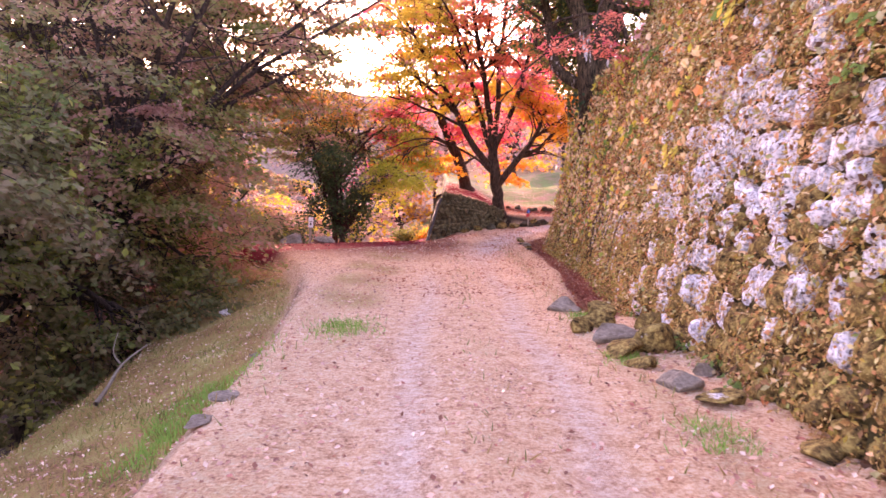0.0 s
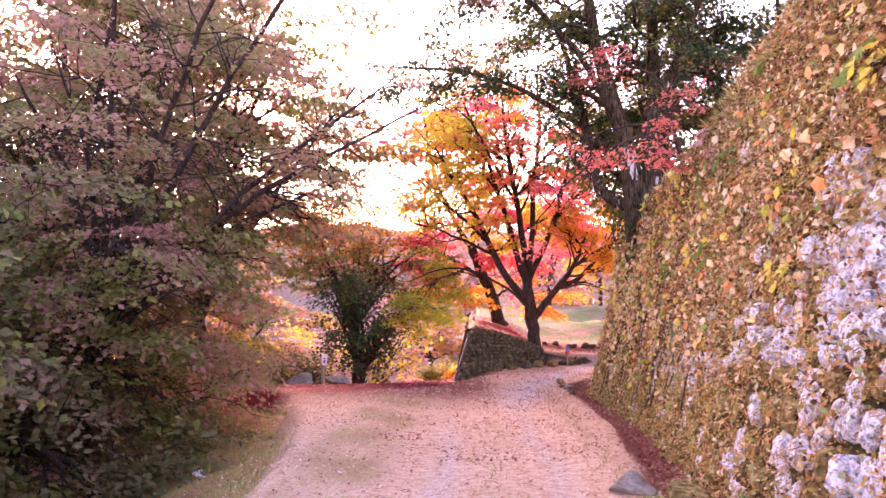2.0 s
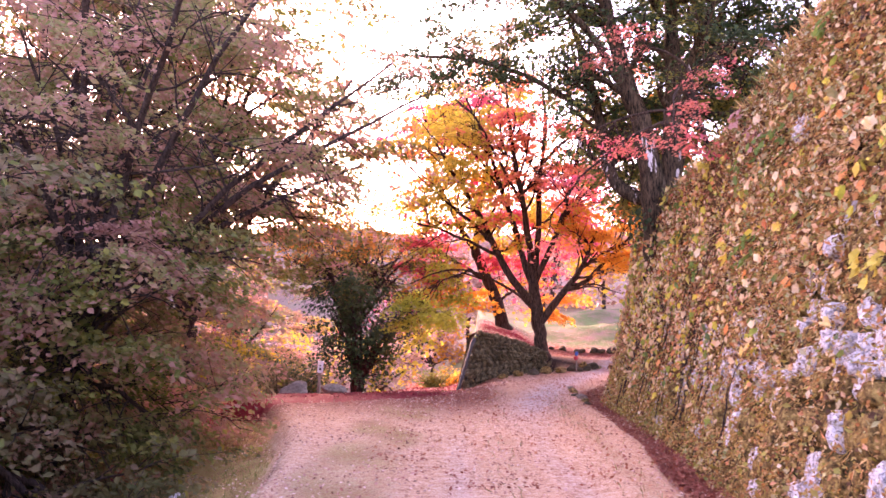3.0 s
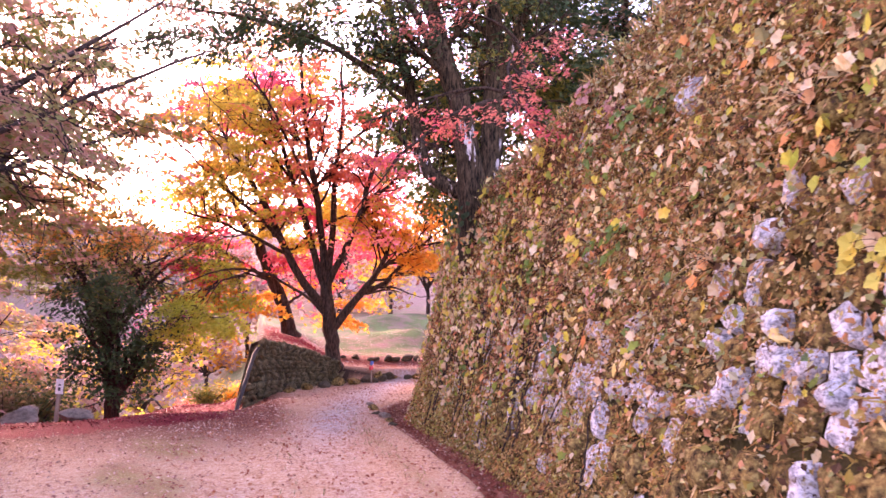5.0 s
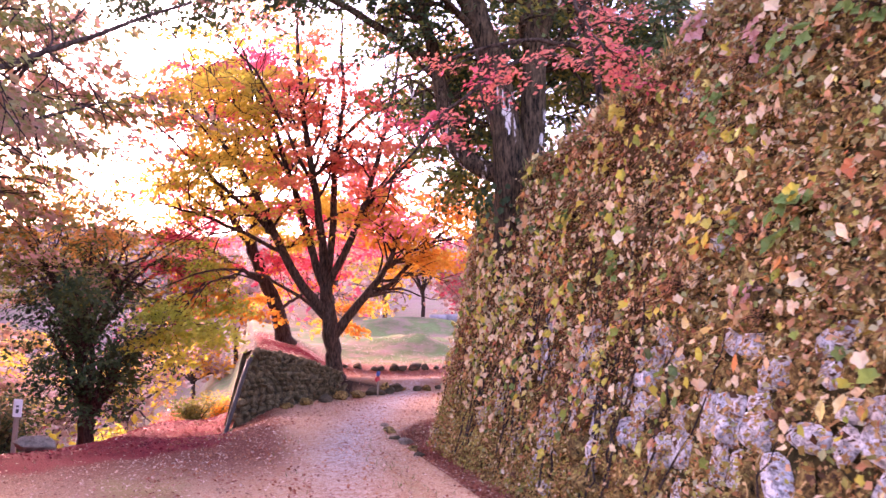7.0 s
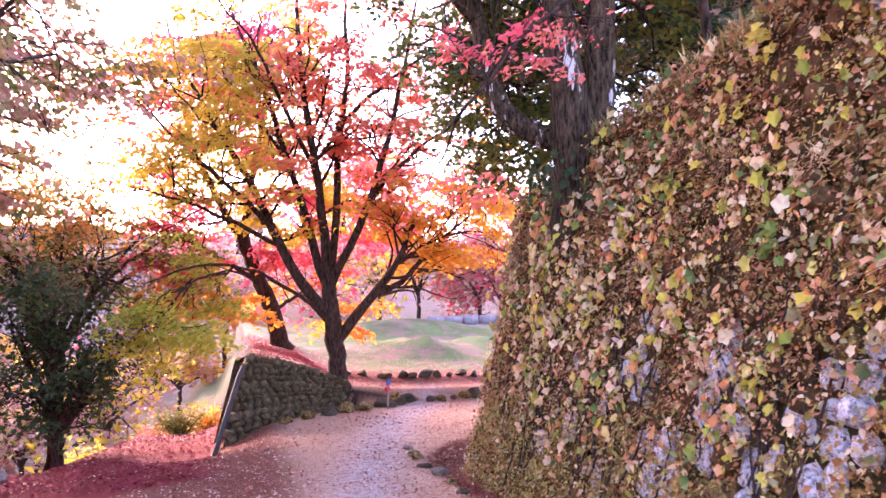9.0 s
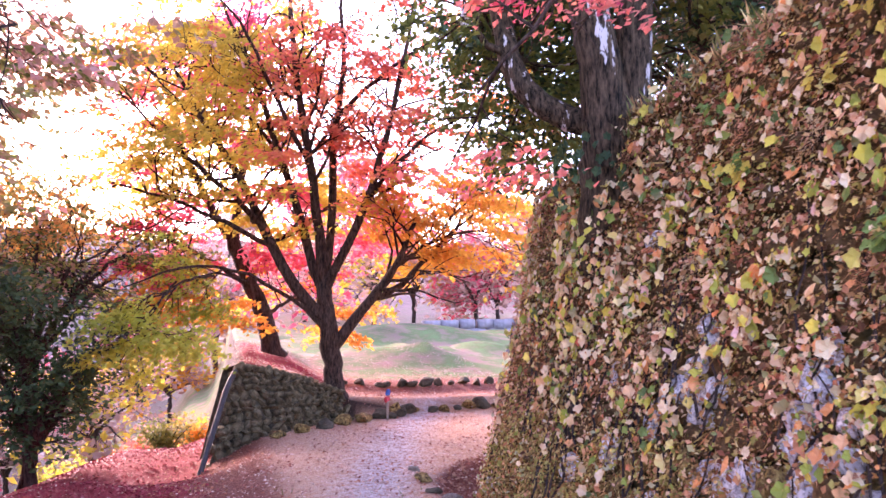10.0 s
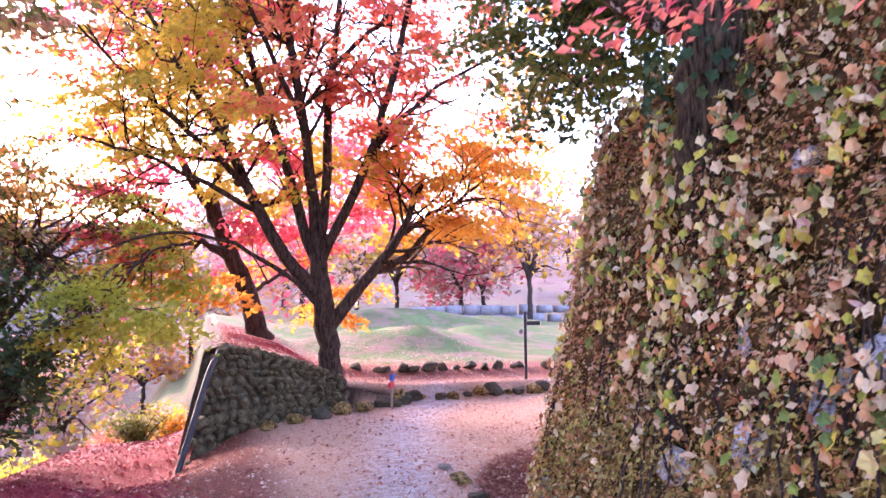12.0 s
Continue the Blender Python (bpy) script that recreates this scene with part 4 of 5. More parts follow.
tree("maple_bough", "low maple bough in yellow-green leaf drooping past the low wall", MAPLE, [
    ([(-0.1, 0.0, 1.25), (-0.45, -0.1, 1.62), (-1.1, -0.3, 2.1), (-2.0, -0.6, 2.5), (-2.8, -0.9, 2.45), (-3.6, -1.1, 2.1)], 0.045, 0.012),
    ([(-1.6, -0.5, 2.2), (-2.2, -0.2, 2.4), (-2.9, 0.1, 2.15), (-3.5, 0.4, 1.75)], 0.025, 0.008),
    ([(-2.2, -0.7, 2.3), (-2.6, -1.2, 2.25), (-3.0, -1.6, 1.9), (-3.3, -1.9, 1.5)], 0.025, 0.008),
    ([(-2.8, -0.9, 2.2), (-3.3, -1.2, 1.5), (-3.6, -1.4, 0.9)], 0.02, 0.006),
], BARK_MAPLE, [L_LIME], 6, 0.105, levels=2, twig=0.7, lift=-0.06, branches=5, gaps=-0.6, keep=lambda t: t[:, 0] < -1.3, spray=((0.5, 0.5, 0.3), 0.42, 560.0, 0.6, 0.03), category="branch")

tree("maple_tree", "crimson maple with a dark leaning trunk behind the low wall", (1.0, 29.2, g(1.0, 29.2) - 0.1), [
    ([(0, 0, 0), (-0.25, 0, 0.9), (-0.7, 0.1, 2.0), (-1.1, 0.1, 3.0)], 0.22, 0.14),
    ([(-0.9, 0.1, 2.6), (-1.6, 0.0, 3.6), (-2.3, 0.2, 5.4), (-2.8, 0.3, 8.0)], 0.10, 0.02),
    ([(-1.0, 0.1, 2.8), (-0.8, 0.4, 4.0), (-0.5, 0.6, 5.8), (-0.4, 0.8, 8.4)], 0.10, 0.02),
    ([(-0.6, 0.1, 1.9), (0.3, 0.0, 2.9), (1.3, 0.1, 3.6), (2.3, 0.2, 4.0)], 0.08, 0.02),
    ([(-0.5, 0.1, 1.6), (-1.6, -0.3, 2.3), (-2.8, -0.5, 2.9)], 0.07, 0.02),
    ([(-0.2, 0.0, 1.0), (0.5, 0.3, 1.5), (0.9, 0.4, 1.7)], 0.05, 0.015),
], BARK_DARK, [L_PINK, L_ORANGE, L_YELLOW], 8, 0.13, levels=2, twig=1.3, lift=0.02, trunk_sides=9, branches=7, gaps=0.0,
     colour=lambda c, r: np.where(c[:, 2] < 1.7 + 0.3 * r.normal(0, 1, len(c)), 1, np.where(wave(c[:, 0], c[:, 2], 1.3, 0.6) > 0.35, 2, 0)), spray=((0.8, 0.8, 0.5), 0.58, 560.0, 0.3, 0.05))

tree("maple_tree", "slender red maple leaning out over the top of the wall", (4.55, 16.7, g(4.55, 16.7) - 0.35), [
    ([(0, 0, 0), (-0.5, -0.1, 0.5), (-0.75, -0.2, 1.3), (-0.85, -0.2, 2.0)], 0.055, 0.035),
    ([(-0.7, -0.2, 1.0), (-1.3, -0.5, 1.1), (-2.0, -0.8, 0.8), (-2.8, -1.1, 0.1), (-3.4, -1.2, -0.65)], 0.03, 0.007),
    ([(-0.75, -0.2, 1.2), (-1.4, 0.0, 1.4), (-2.2, 0.2, 1.2), (-3.1, 0.3, 0.8)], 0.03, 0.008),
    ([(-0.8, -0.2, 1.5), (-1.2, -0.8, 1.6), (-1.5, -1.6, 1.1), (-1.7, -2.5, 0.4)], 0.025, 0.008),
    ([(-0.85, -0.2, 2.0), (-1.2, -0.1, 2.4), (-1.9, 0.0, 2.5), (-2.8, 0.1, 2.3)], 0.025, 0.008),
    ([(-0.85, -0.2, 1.9), (-0.7, -0.8, 2.1), (-0.6, -1.4, 1.8)], 0.02, 0.008),
], BARK_MAPLE, [L_CORAL, L_PINK], 91, 0.065, levels=2, twig=0.6, lift=-0.05, trunk_sides=8, keep=lambda t: t[:, 0] < -0.5, colour=lambda c, r: (wave(c[:, 0], c[:, 2], 3.0, 1.0) + r.normal(0, 0.2, len(c)) > 0.3).astype(int), gaps=0.22, branches=6, spray=((0.42, 0.42, 0.26), 0.25, 900.0, 0.45, 0.025))

# old evergreen tree on the corner of the great wall
CAMPHOR = (3.70, 18.75, 1.5)
tree("old_evergreen_tree", "old evergreen with pale patched bark on the wall corner", CAMPHOR, [
    ([(0.5, 0.25, -1.3), (0.12, 0.02, 0.0), (-0.02, -0.08, 1.0), (-0.02, -0.1, 1.95)], 0.54, 0.20),
    ([(-0.1, 0.0, 1.35), (-0.5, 0.1, 1.42), (-0.78, 0.3, 1.6), (-0.92, 0.5, 2.2), (-1.0, 0.7, 3.2), (-1.5, 1.0, 5.2)], 0.15, 0.05),
    ([(-0.12, -0.12, 0.9), (-0.2, -0.2, 1.9), (-0.45, -0.2, 3.2), (-0.9, 0.0, 4.8), (-1.2, 0.3, 7.4)], 0.24, 0.05),
    ([(0.12, -0.15, 0.9), (0.2, -0.22, 1.9), (0.24, -0.25, 3.2), (0.3, -0.1, 5.0), (0.2, 0.2, 8.0)], 0.22, 0.04),
    ([(0.2, 0.1, 1.3), (0.6, 0.7, 2.4), (1.0, 1.3, 4.2), (1.9, 2.0, 6.6)], 0.13, 0.04),
    ([(-0.5, -0.1, 3.2), (-1.2, -0.4, 4.4), (-2.4, -0.8, 5.6), (-3.8, -0.9, 6.3)], 0.08, 0.03),
    ([(0.24, -0.2, 3.2), (0.7, -1.0, 4.6), (1.2, -1.9, 6.0)], 0.08, 0.03),
    ([(-0.9, 0.5, 2.1), (-0.3, 1.6, 2.6), (0.4, 2.8, 2.8), (1.0, 4.2, 2.6)], 0.07, 0.02),
    ([(-0.9, 0.5, 2.2), (-0.7, 1.3, 2.5), (-0.3, 2.2, 2.6), (0.2, 3.2, 2.4)], 0.06, 0.015),
    ([(-0.95, 0.6, 2.6), (-0.6, 1.6, 3.2), (0.0, 2.6, 3.5), (0.6, 3.8, 3.5)], 0.06, 0.015),
    ([(-1.05, 0.7, 3.2), (-2.2, 1.4, 4.2), (-3.8, 2.2, 5.0), (-5.6, 2.6, 5.2)], 0.07, 0.02),
], BARK_CAMPHOR, [L_GREEN, L_OLIVE_LEAF, L_DULL], 21, 0.10, levels=2, twig=1.0, lift=0.0, trunk_sides=14,
     keep=lambda t: ((t[:, 2] > 2.9) & (wave(t[:, 0], t[:, 2] + t[:, 1], 1.7, 1.2) > -0.2)) | (t[:, 0] < -1.6) | ((t[:, 1] > 0.8) & (t[:, 2] > 1.5) & (t[:, 2] < 4.2) & (t[:, 0] > -0.9)),
     colour=lambda c, r: np.where(wave(c[:, 0], c[:, 2] + c[:, 1], 1.4, 0.3) + r.normal(0, 0.2, len(c)) + 0.5 * (c[:, 1] > 1.2) * (c[:, 2] < 4.2) > 0.25, 1 + (c[:, 0] < -2.8), 0), start_at=0.35, gaps=-0.6, branches=8, spray=((0.6, 0.6, 0.4), 0.44, 620.0, 0.35, 0.06))


def fan_limbs(rng, height, spread, count, r0, lean=(0, 0), fork=0.3, low=0.0):
    """Limbs of a spreading tree: a trunk up to its fork, then limbs that fan out and up."""
    f = np.array((lean[0] * fork, lean[1] * fork, height * fork))
    limbs = [([(0, 0, -0.5), f * 0.5 + rng.normal(0, 0.05, 3), f], r0, r0 * 0.7)]
    for k in range(count):
        a = 2 * np.pi * (k + rng.uniform(-0.3, 0.3)) / count
        out = np.array((np.cos(a), np.sin(a), 0)) * spread * rng.uniform(0.55, 1.05)
        tip = f + out + np.array((lean[0], lean[1], 0)) * 0.7
        tip[2] = height * rng.uniform(0.62 - low, 1.0)
        midp = f + (tip - f) * 0.45 + np.array((0, 0, 0.12 * height * rng.uniform(0.2, 1)))
        limbs.append(([f * rng.uniform(0.8, 1.0), f + (midp - f) * 0.5, midp, tip], r0 * 0.5, r0 * 0.09))
    return limbs


def put_tree(label, x, y, height, spread, count, r0, bark, leaves, seed, z=None, lean=(0, 0), fork=0.3, low=0.0, **kw):
    r = np.random.default_rng(seed + 500)
    z = g(x, y) - 0.1 if z is None else z
    return tree("autumn_tree", label, (x, y, z), fan_limbs(r, height, spread, count, r0, lean, fork, low), bark, leaves, seed, **kw)


dull = "dusky maple in brown-green leaf on the wooded bank"
dusk = lambda c, r: np.where(wave(c[:, 0], c[:, 2] * 1.3 + c[:, 1], 1.1, 0.9) + r.normal(0, 0.25, len(c)) > 0.25, 1, 0)
big = dict(levels=2, twig=1.9, start_at=0.12, branches=8, low=0.30, gaps=0.08, leaf_size=0.165, lift=0.0, colour=dusk, spray=((1.0, 1.0, 0.65), 0.74, 250.0, 0.22, 0.06))
put_tree(dull, -9.8, 20.5, 17.0, 5.6, 13, 0.24, BARK_DARK, [L_DULL, L_OLIVE_LEAF], 31, fork=0.26, **big)
put_tree("dusky maple with two dark leaning stems on the bank", -7.6, 24.2, 13.5, 4.6, 16, 0.19, BARK_DARK, [L_DULL, L_OLIVE_LEAF], 32, lean=(0.2, 0.0), fork=0.24, **{**big, "low": 0.10, "start_at": 0.45, "gaps": 0.18})
put_tree(dull, -13.5, 25.0, 16.0, 5.5, 10, 0.3, BARK_DARK, [L_DULL, L_OLIVE_LEAF], 33, fork=0.24, **big)
put_tree(dull, -12.0, 30.5, 13.0, 4.6, 10, 0.24, BARK_DARK, [L_DULL, L_GREEN], 45, fork=0.26, **big)
for x, y, hgt, sd in ((-10.5, 31.5, 7.5, 46), (-13.0, 37.0, 9.0, 47)):
    put_tree("dusky maple deeper in the valley wood", x, y, hgt, 3.8, 9, 0.18, BARK_DARK, [L_DULL, L_YELLOW], sd, fork=0.3, **big)
near_kw = dict(levels=2, twig=1.5, low=0.50, start_at=0.12, branches=9, leaf_size=0.12, gaps=-0.28, lift=-0.03, colour=dusk, spray=((0.75, 0.75, 0.5), 0.55, 420.0, 0.35, 0.05))
hanging = "low hanging maple with brown-green leaves above the ravine"
put_tree(hanging, -7.6, 13.4, 7.4, 3.7, 12, 0.17, BARK_DARK, [L_DUSK, L_OLIVE_LEAF], 34, fork=0.42, **{**near_kw, "gaps": -0.3})
put_tree(hanging, -6.9, 16.4, 6.6, 2.7, 12, 0.12, BARK_DARK, [L_DULL, L_OLIVE_LEAF], 48, fork=0.45, **{**near_kw, "gaps": -0.05})
put_tree("tall dusky maple reaching out over the lane", -8.4, 17.4, 12.5, 4.3, 12, 0.17, BARK_DARK, [L_DULL, L_DULL], 35, lean=(3.6, -0.3), fork=0.38, **{**near_kw, "low": 0.0, "start_at": 0.4, "gaps": 0.2, "branches": 6, "leaf_size": 0.10, "spray": ((0.8, 0.8, 0.5), 0.46, 360.0, 0.3, 0.05)})
put_tree(hanging, -9.2, 9.4, 9.6, 3.6, 11, 0.18, BARK_DARK, [L_DUSK, L_OLIVE_LEAF], 39, fork=0.5, **{**near_kw, "low": 0.0, "start_at": 0.3})
put_tree("small evergreen with many dark upright stems", -3.25, 26.0, 3.7, 1.35, 11, 0.12, BARK_DARK, [L_GREEN], 36, fork=0.2, low=0.30, leaf_size=0.11, levels=2, twig=0.7, lift=0.12, branches=6, start_at=0.2, gaps=-0.6, spray=((0.42, 0.42, 0.35), 0.27, 500.0, 0.1, 0.12))
# russet share rises above 4.9 m: low glow on the crown, put into leaf colour
put_tree("feathery maple with an olive and russet crown, glow coloured into its top", -3.9, 28.4, 6.6, 3.0, 15, 0.13, BARK_DARK, [L_OLIVE_LEAF, L_RUSSET, L_DULL], 37, fork=0.42, low=-0.08, leaf_size=0.10, levels=2, twig=1.1, branches=8, start_at=0.45, gaps=-0.1, lift=-0.03, keep=lambda t: t[:, 2] > 3.9,
         colour=lambda c, r: np.where(c[:, 2] + 0.4 * wave(c[:, 0], c[:, 1], 2.0, 1.0) > 4.9, np.where(r.uniform(0, 1, len(c)) < 0.6, 1, 0), np.where(r.uniform(0, 1, len(c)) < 0.35, 2, 0)), spray=((0.7, 0.7, 0.4), 0.48, 400.0, 0.35, 0.04))
for x, y, hgt, sd in ((8.2, 21.5, 12, 41), (9.5, 17.5, 12, 42), (11.0, 24.0, 13, 43)):
    put_tree("dark evergreen tree standing above the castle wall", x, y, hgt, 3.6, 8, 0.26, BARK_DARK, [L_GREEN, L_DULL], sd, lean=(-1.5, -0.5), fork=0.3, low=0.35, leaf_size=0.13, levels=2, twig=1.5, branches=6, gaps=0.05, colour=dusk, spray=((0.9, 0.9, 0.6), 0.58, 420.0, 0.3, 0.08))
rngt = np.random.default_rng(77)
for k in range(36):
    x, y = (rngt.uniform(-45, 60), rngt.uniform(66, 110)) if k < 26 else (rngt.uniform(-8, 26), rngt.uniform(52, 72))
    if k < 9:
        x, y = rngt.uniform(-34, -9), rngt.uniform(40, 66)
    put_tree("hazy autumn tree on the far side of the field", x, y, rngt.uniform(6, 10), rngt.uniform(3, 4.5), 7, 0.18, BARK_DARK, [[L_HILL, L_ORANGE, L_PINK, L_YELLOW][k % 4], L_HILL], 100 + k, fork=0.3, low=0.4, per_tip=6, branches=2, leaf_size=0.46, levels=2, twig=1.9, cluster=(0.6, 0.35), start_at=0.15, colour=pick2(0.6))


# ---- undergrowth ----
def shrub(label, x, y, r, hgt, mat, seed, leaf=0.12, count=900):
    rg = np.random.default_rng(seed)
    top = new("shrub")
    top.location = stretch((x, y, g(x, y) - 0.05))
    top.scale = (deeper(y),) * 3
    tagged(top, label, "shrub", "undergrowth on the bank")
    tubes, pts = Tubes(), []
    for _ in range(9):
        a = rg.uniform(0, 2 * np.pi)
        tip = np.array((np.cos(a) * r * rg.uniform(0.3, 1), np.sin(a) * r * rg.uniform(0.3, 1), hgt * rg.uniform(0.5, 1)))
        line = smooth_line([(0, 0, 0), tip * (0.4, 0.4, 0.6), tip], 7)
        tubes.add(line, np.linspace(0.025, 0.006, 7), 4)
        pts.extend(line[2:])
    part("stem", tubes.mesh("stem", BARK_DARK), top)
    c = np.array(pts)[rg.integers(0, len(pts), count)] + rg.normal(0, 1, (count, 3)) * np.array((0.26 * r, 0.26 * r, 0.16 * hgt))
    c[:, 2] = np.abs(c[:, 2])
    part("crown", leaf_mesh("crown", rg, c, np.broadcast_to(np.array((0, 0, 1.0)), c.shape), leaf * rg.uniform(0.6, 1.3, count), [mat]), top)
    return top


rngu = np.random.default_rng(5)
for k, (x, y, r) in enumerate(((-1.3, 29.4, 0.6), (-3.4, 29.6, 0.8), (-0.8, 30.0, 0.5), (-2.2, 30.8, 0.7))):
    shrub("green and orange shrub beside the low wall", x, y, r, 0.8, (L_OLIVE_LEAF, L_LIME, L_ORANGE, L_CORAL)[k], 450 + k, 0.10, 1200)
for k in range(20):
    y = rngu.uniform(14, 33)
    x = float(lookup(EDGE_X, y)) - 3.4 - rngu.uniform(0.2, 5.5)
    shrub("dark leafy shrub on the shaded ravine bank", x, y, rngu.uniform(0.5, 1.0), rngu.uniform(0.5, 1.1), (L_GREEN, L_DUSK, L_GREEN)[k % 3], 300 + k)
for k in range(9):
    x, y = rngu.uniform(-9.0, -4.6), rngu.uniform(24.5, 28.5)
    shrub("dark leafy shrub behind the notice post", x, y, rngu.uniform(0.7, 1.1), rngu.uniform(1.3, 2.2), (L_GREEN, L_DUSK, L_OLIVE_LEAF)[k % 3], 430 + k, 0.11, 1500)
for k in range(12):
    x, y = rngu.uniform(-9, -0.5), rngu.uniform(33, 40)
    shrub("green shrub on the slope below the low wall", x, y, rngu.uniform(0.6, 1.2), rngu.uniform(0.7, 1.6), (L_LIME, L_GREEN, L_LIME, L_ORANGE)[k % 4], 400 + k, 0.11, 1600)


# ---- low wall with its drain pipe ----
def low_face(a, h):
    """A point of the low wall's leaning face: a runs 0 to 1 along it, h 0 to 1 up."""
    a, h = np.asarray(a, float), np.asarray(h, float)
    foot = np.stack((-0.42 + 2.5 * a, 24.6 + 1.1 * a, -1.75 + 0.6 * a), -1)
    crest = np.stack((0.02 + 1.9 * a, 25.15 + 0.75 * a, 0.0 - 0.58 * a ** 1.5), -1)
    return foot + (crest - foot) * h[..., None]


LN = unit(np.cross(np.array((2.5, 1.1, 0.6)), np.array((0.44, 0.55, 1.73)))[None])[0]
AA, BB = np.meshgrid(np.linspace(-0.07, 1, 26), np.linspace(0, 1, 16))
FP = low_face(AA, BB) + LN * (0.03 * wave(AA * 9, BB * 7, 2.0, 0.5))[..., None]
k0 = (np.arange(15)[:, None] * 26 + np.arange(25)[None]).ravel()
q = np.stack((k0, k0 + 1, k0 + 27, k0 + 26), 1)
BP = FP - LN * 0.55
te = 15 * 26 + np.arange(25)
se = np.arange(15) * 26
cap = np.stack((te, te + 1, te + 1 + 416, te + 416), 1)
side = np.stack((se, se + 26, se + 26 + 416, se + 416), 1)
lw = new("wall_low", mesh_of("wall_low", stretch(np.concatenate((FP.reshape(-1, 3), BP.reshape(-1, 3)))), np.concatenate((q, q[:, ::-1] + 416, cap, side)).ravel(), np.full(len(q) * 2 + 40, 4), [STONE_DARK], None, True))
tagged(lw, "low leaning wall of dark stacked stones below the maple", "stone wall", kind="structure")
rng = np.random.default_rng(23)
low_meshes = [mesh_of("stone", *SHAPES[k], [LOW_STONE], None, False) for k in range(8)]
h = 0.03
while h < 0.97:
    ch = rng.uniform(0.055, 0.10)
    a = rng.uniform(-0.08, -0.04)
    while a < 0.98:
        w = rng.uniform(0.03, 0.095)
        c = low_face(np.array([a + w / 2]), np.array([h + ch / 2]))
        high = 1.75 - 0.95 * a
        mm = stone_frames(stretch(c + LN * 0.01), np.repeat(LN[None], 1, 0), np.array([w * 3.0]), np.array([ch * high * rng.uniform(0.9, 1.6)]), rng.uniform(0.05, 0.2, 1), rng.normal(0.3, 0.8, 1))[0]
        ob = part("stone", low_meshes[rng.integers(0, 8)], lw)
        ob.matrix_world = Matrix([list(r) for r in mm] + [[0, 0, 0, 1]])
        a += w
    h += ch

PIPE = plain_material("dark_pipe_plastic", (0.02, 0.018, 0.02), (0.07, 0.06, 0.065), 20.0, 0.45, bumps=0.1)
pipe = new("drain_pipe")
tagged(pipe, "dark drain pipe leaning along the low wall", "pipe")
tb = Tubes()
tb.add(stretch(smooth_line([(0.10, 25.12, -0.06), (0.0, 25.0, -0.16), (-0.08, 24.9, -0.35), (-0.5, 24.42, -1.72)], 16)), np.full(16, 0.05), 10)
part("tube", tb.mesh("tube", PIPE), pipe)
tb = Tubes()
tb.add(stretch([(-0.31, 24.66, -1.10), (-0.33, 24.63, -1.16)]), [0.062, 0.062], 10)
part("collar", tb.mesh("collar", PIPE), pipe)


# ---- rocks ----
def rock(name, label, x, y, size, mat, seed, flat=0.6, z=None, sink=0.3, group="", turn=None):
    rg = np.random.default_rng(seed)
    bm = bmesh.new()
    bmesh.ops.create_icosphere(bm, subdivisions=3, radius=0.5)
    cuts = [(unit(rg.normal(0, 1, 3)), rg.uniform(0.20, 0.40)) for _ in range(11)]
    for v in bm.verts:
        c = np.array(v.co)
        for nrm, d in cuts:
            over = float(c @ nrm) - d
            if over > 0:
                c = c - nrm * over * 0.97
        c = c * (1 + 0.10 * noise.noise(V(c) * 3.0 + V((seed, 0, 0))) + 0.04 * noise.noise(V(c) * 9.0))
        v.co = c
    ob = new(name, bm_mesh(name, bm, mat))
    sx, sy = size * rg.uniform(0.9, 1.35), size * rg.uniform(0.7, 1.0)
    ob.scale = np.array((sx, sy, size * flat)) * deeper(y)
    ob.rotation_euler = (rg.normal(0, 0.08), rg.normal(0, 0.08), rg.uniform(0, 3.1) if turn is None else turn)
    ob.location = stretch((x, y, (g(x, y) if z is None else z) + size * flat * (0.5 - sink)))
    return tagged(ob, label, "rock", group)


MOSSY = stone_material("mossy_rock_stone", 0.42)
kerb = "loose rocks at the wall foot"
for k, (x, y, sz, mt, fl) in enumerate(((1.62, 9.5, 0.5, MOSSY, 0.45), (2.0, 9.25, 0.4, ROCK, 0.7), (1.78, 8.4, 0.42, MOSSY, 0.6), (1.52, 8.0, 0.34, ROCK, 0.6),
                                       (1.80, 7.65, 0.60, ROCK, 0.45), (1.72, 7.0, 0.42, MOSSY, 0.5), (2.1, 7.1, 0.46, MOSSY, 0.8), (1.78, 6.55, 0.44, ROCK, 0.28),
                                       (1.86, 5.75, 0.42, ROCK, 0.45), (2.06, 5.4, 0.36, MOSSY, 0.4), (2.25, 4.45, 0.4, ROCK, 0.25), (2.3, 8.2, 0.3, MOSSY, 0.8), (2.2, 6.2, 0.28, MOSSY, 0.6))):
    rock("kerb_rock", "mossy loose rock beside the lane" if k % 4 else "grey loose rock beside the lane", x, y, sz * 1.1, MOSSY if k % 4 else ROCK, 40 + k, fl + 0.02, sink=0.34, group=kerb)
rngr = np.random.default_rng(9)
for k, y in enumerate(np.arange(18.6, 21.4, 0.55)):
    x = float(lookup(FOOT_X, y)) - 0.62 + rngr.normal(0, 0.04)
    rock("kerb_stone", "small dark kerb stone along the leaf-filled ditch", x, y, rngr.uniform(0.18, 0.32), (STONE_DARK, MOSSY, ROCK)[k % 3], 80 + k, 0.45, group="kerb stones along the ditch", turn=1.57 + rngr.normal(0, 0.2))
for k in range(13):
    x = 2.75 + 0.27 * k + rngr.normal(0, 0.04)
    rock("edging_stone", "dark mossy stone edging the terrace", x, 26.12 + 0.03 * k + rngr.normal(0, 0.07), rngr.uniform(0.24, 0.46), (STONE_DARK, MOSSY)[k % 2], 110 + k, 0.75, z=-1.12, group="stones edging the terrace", sink=0.25)
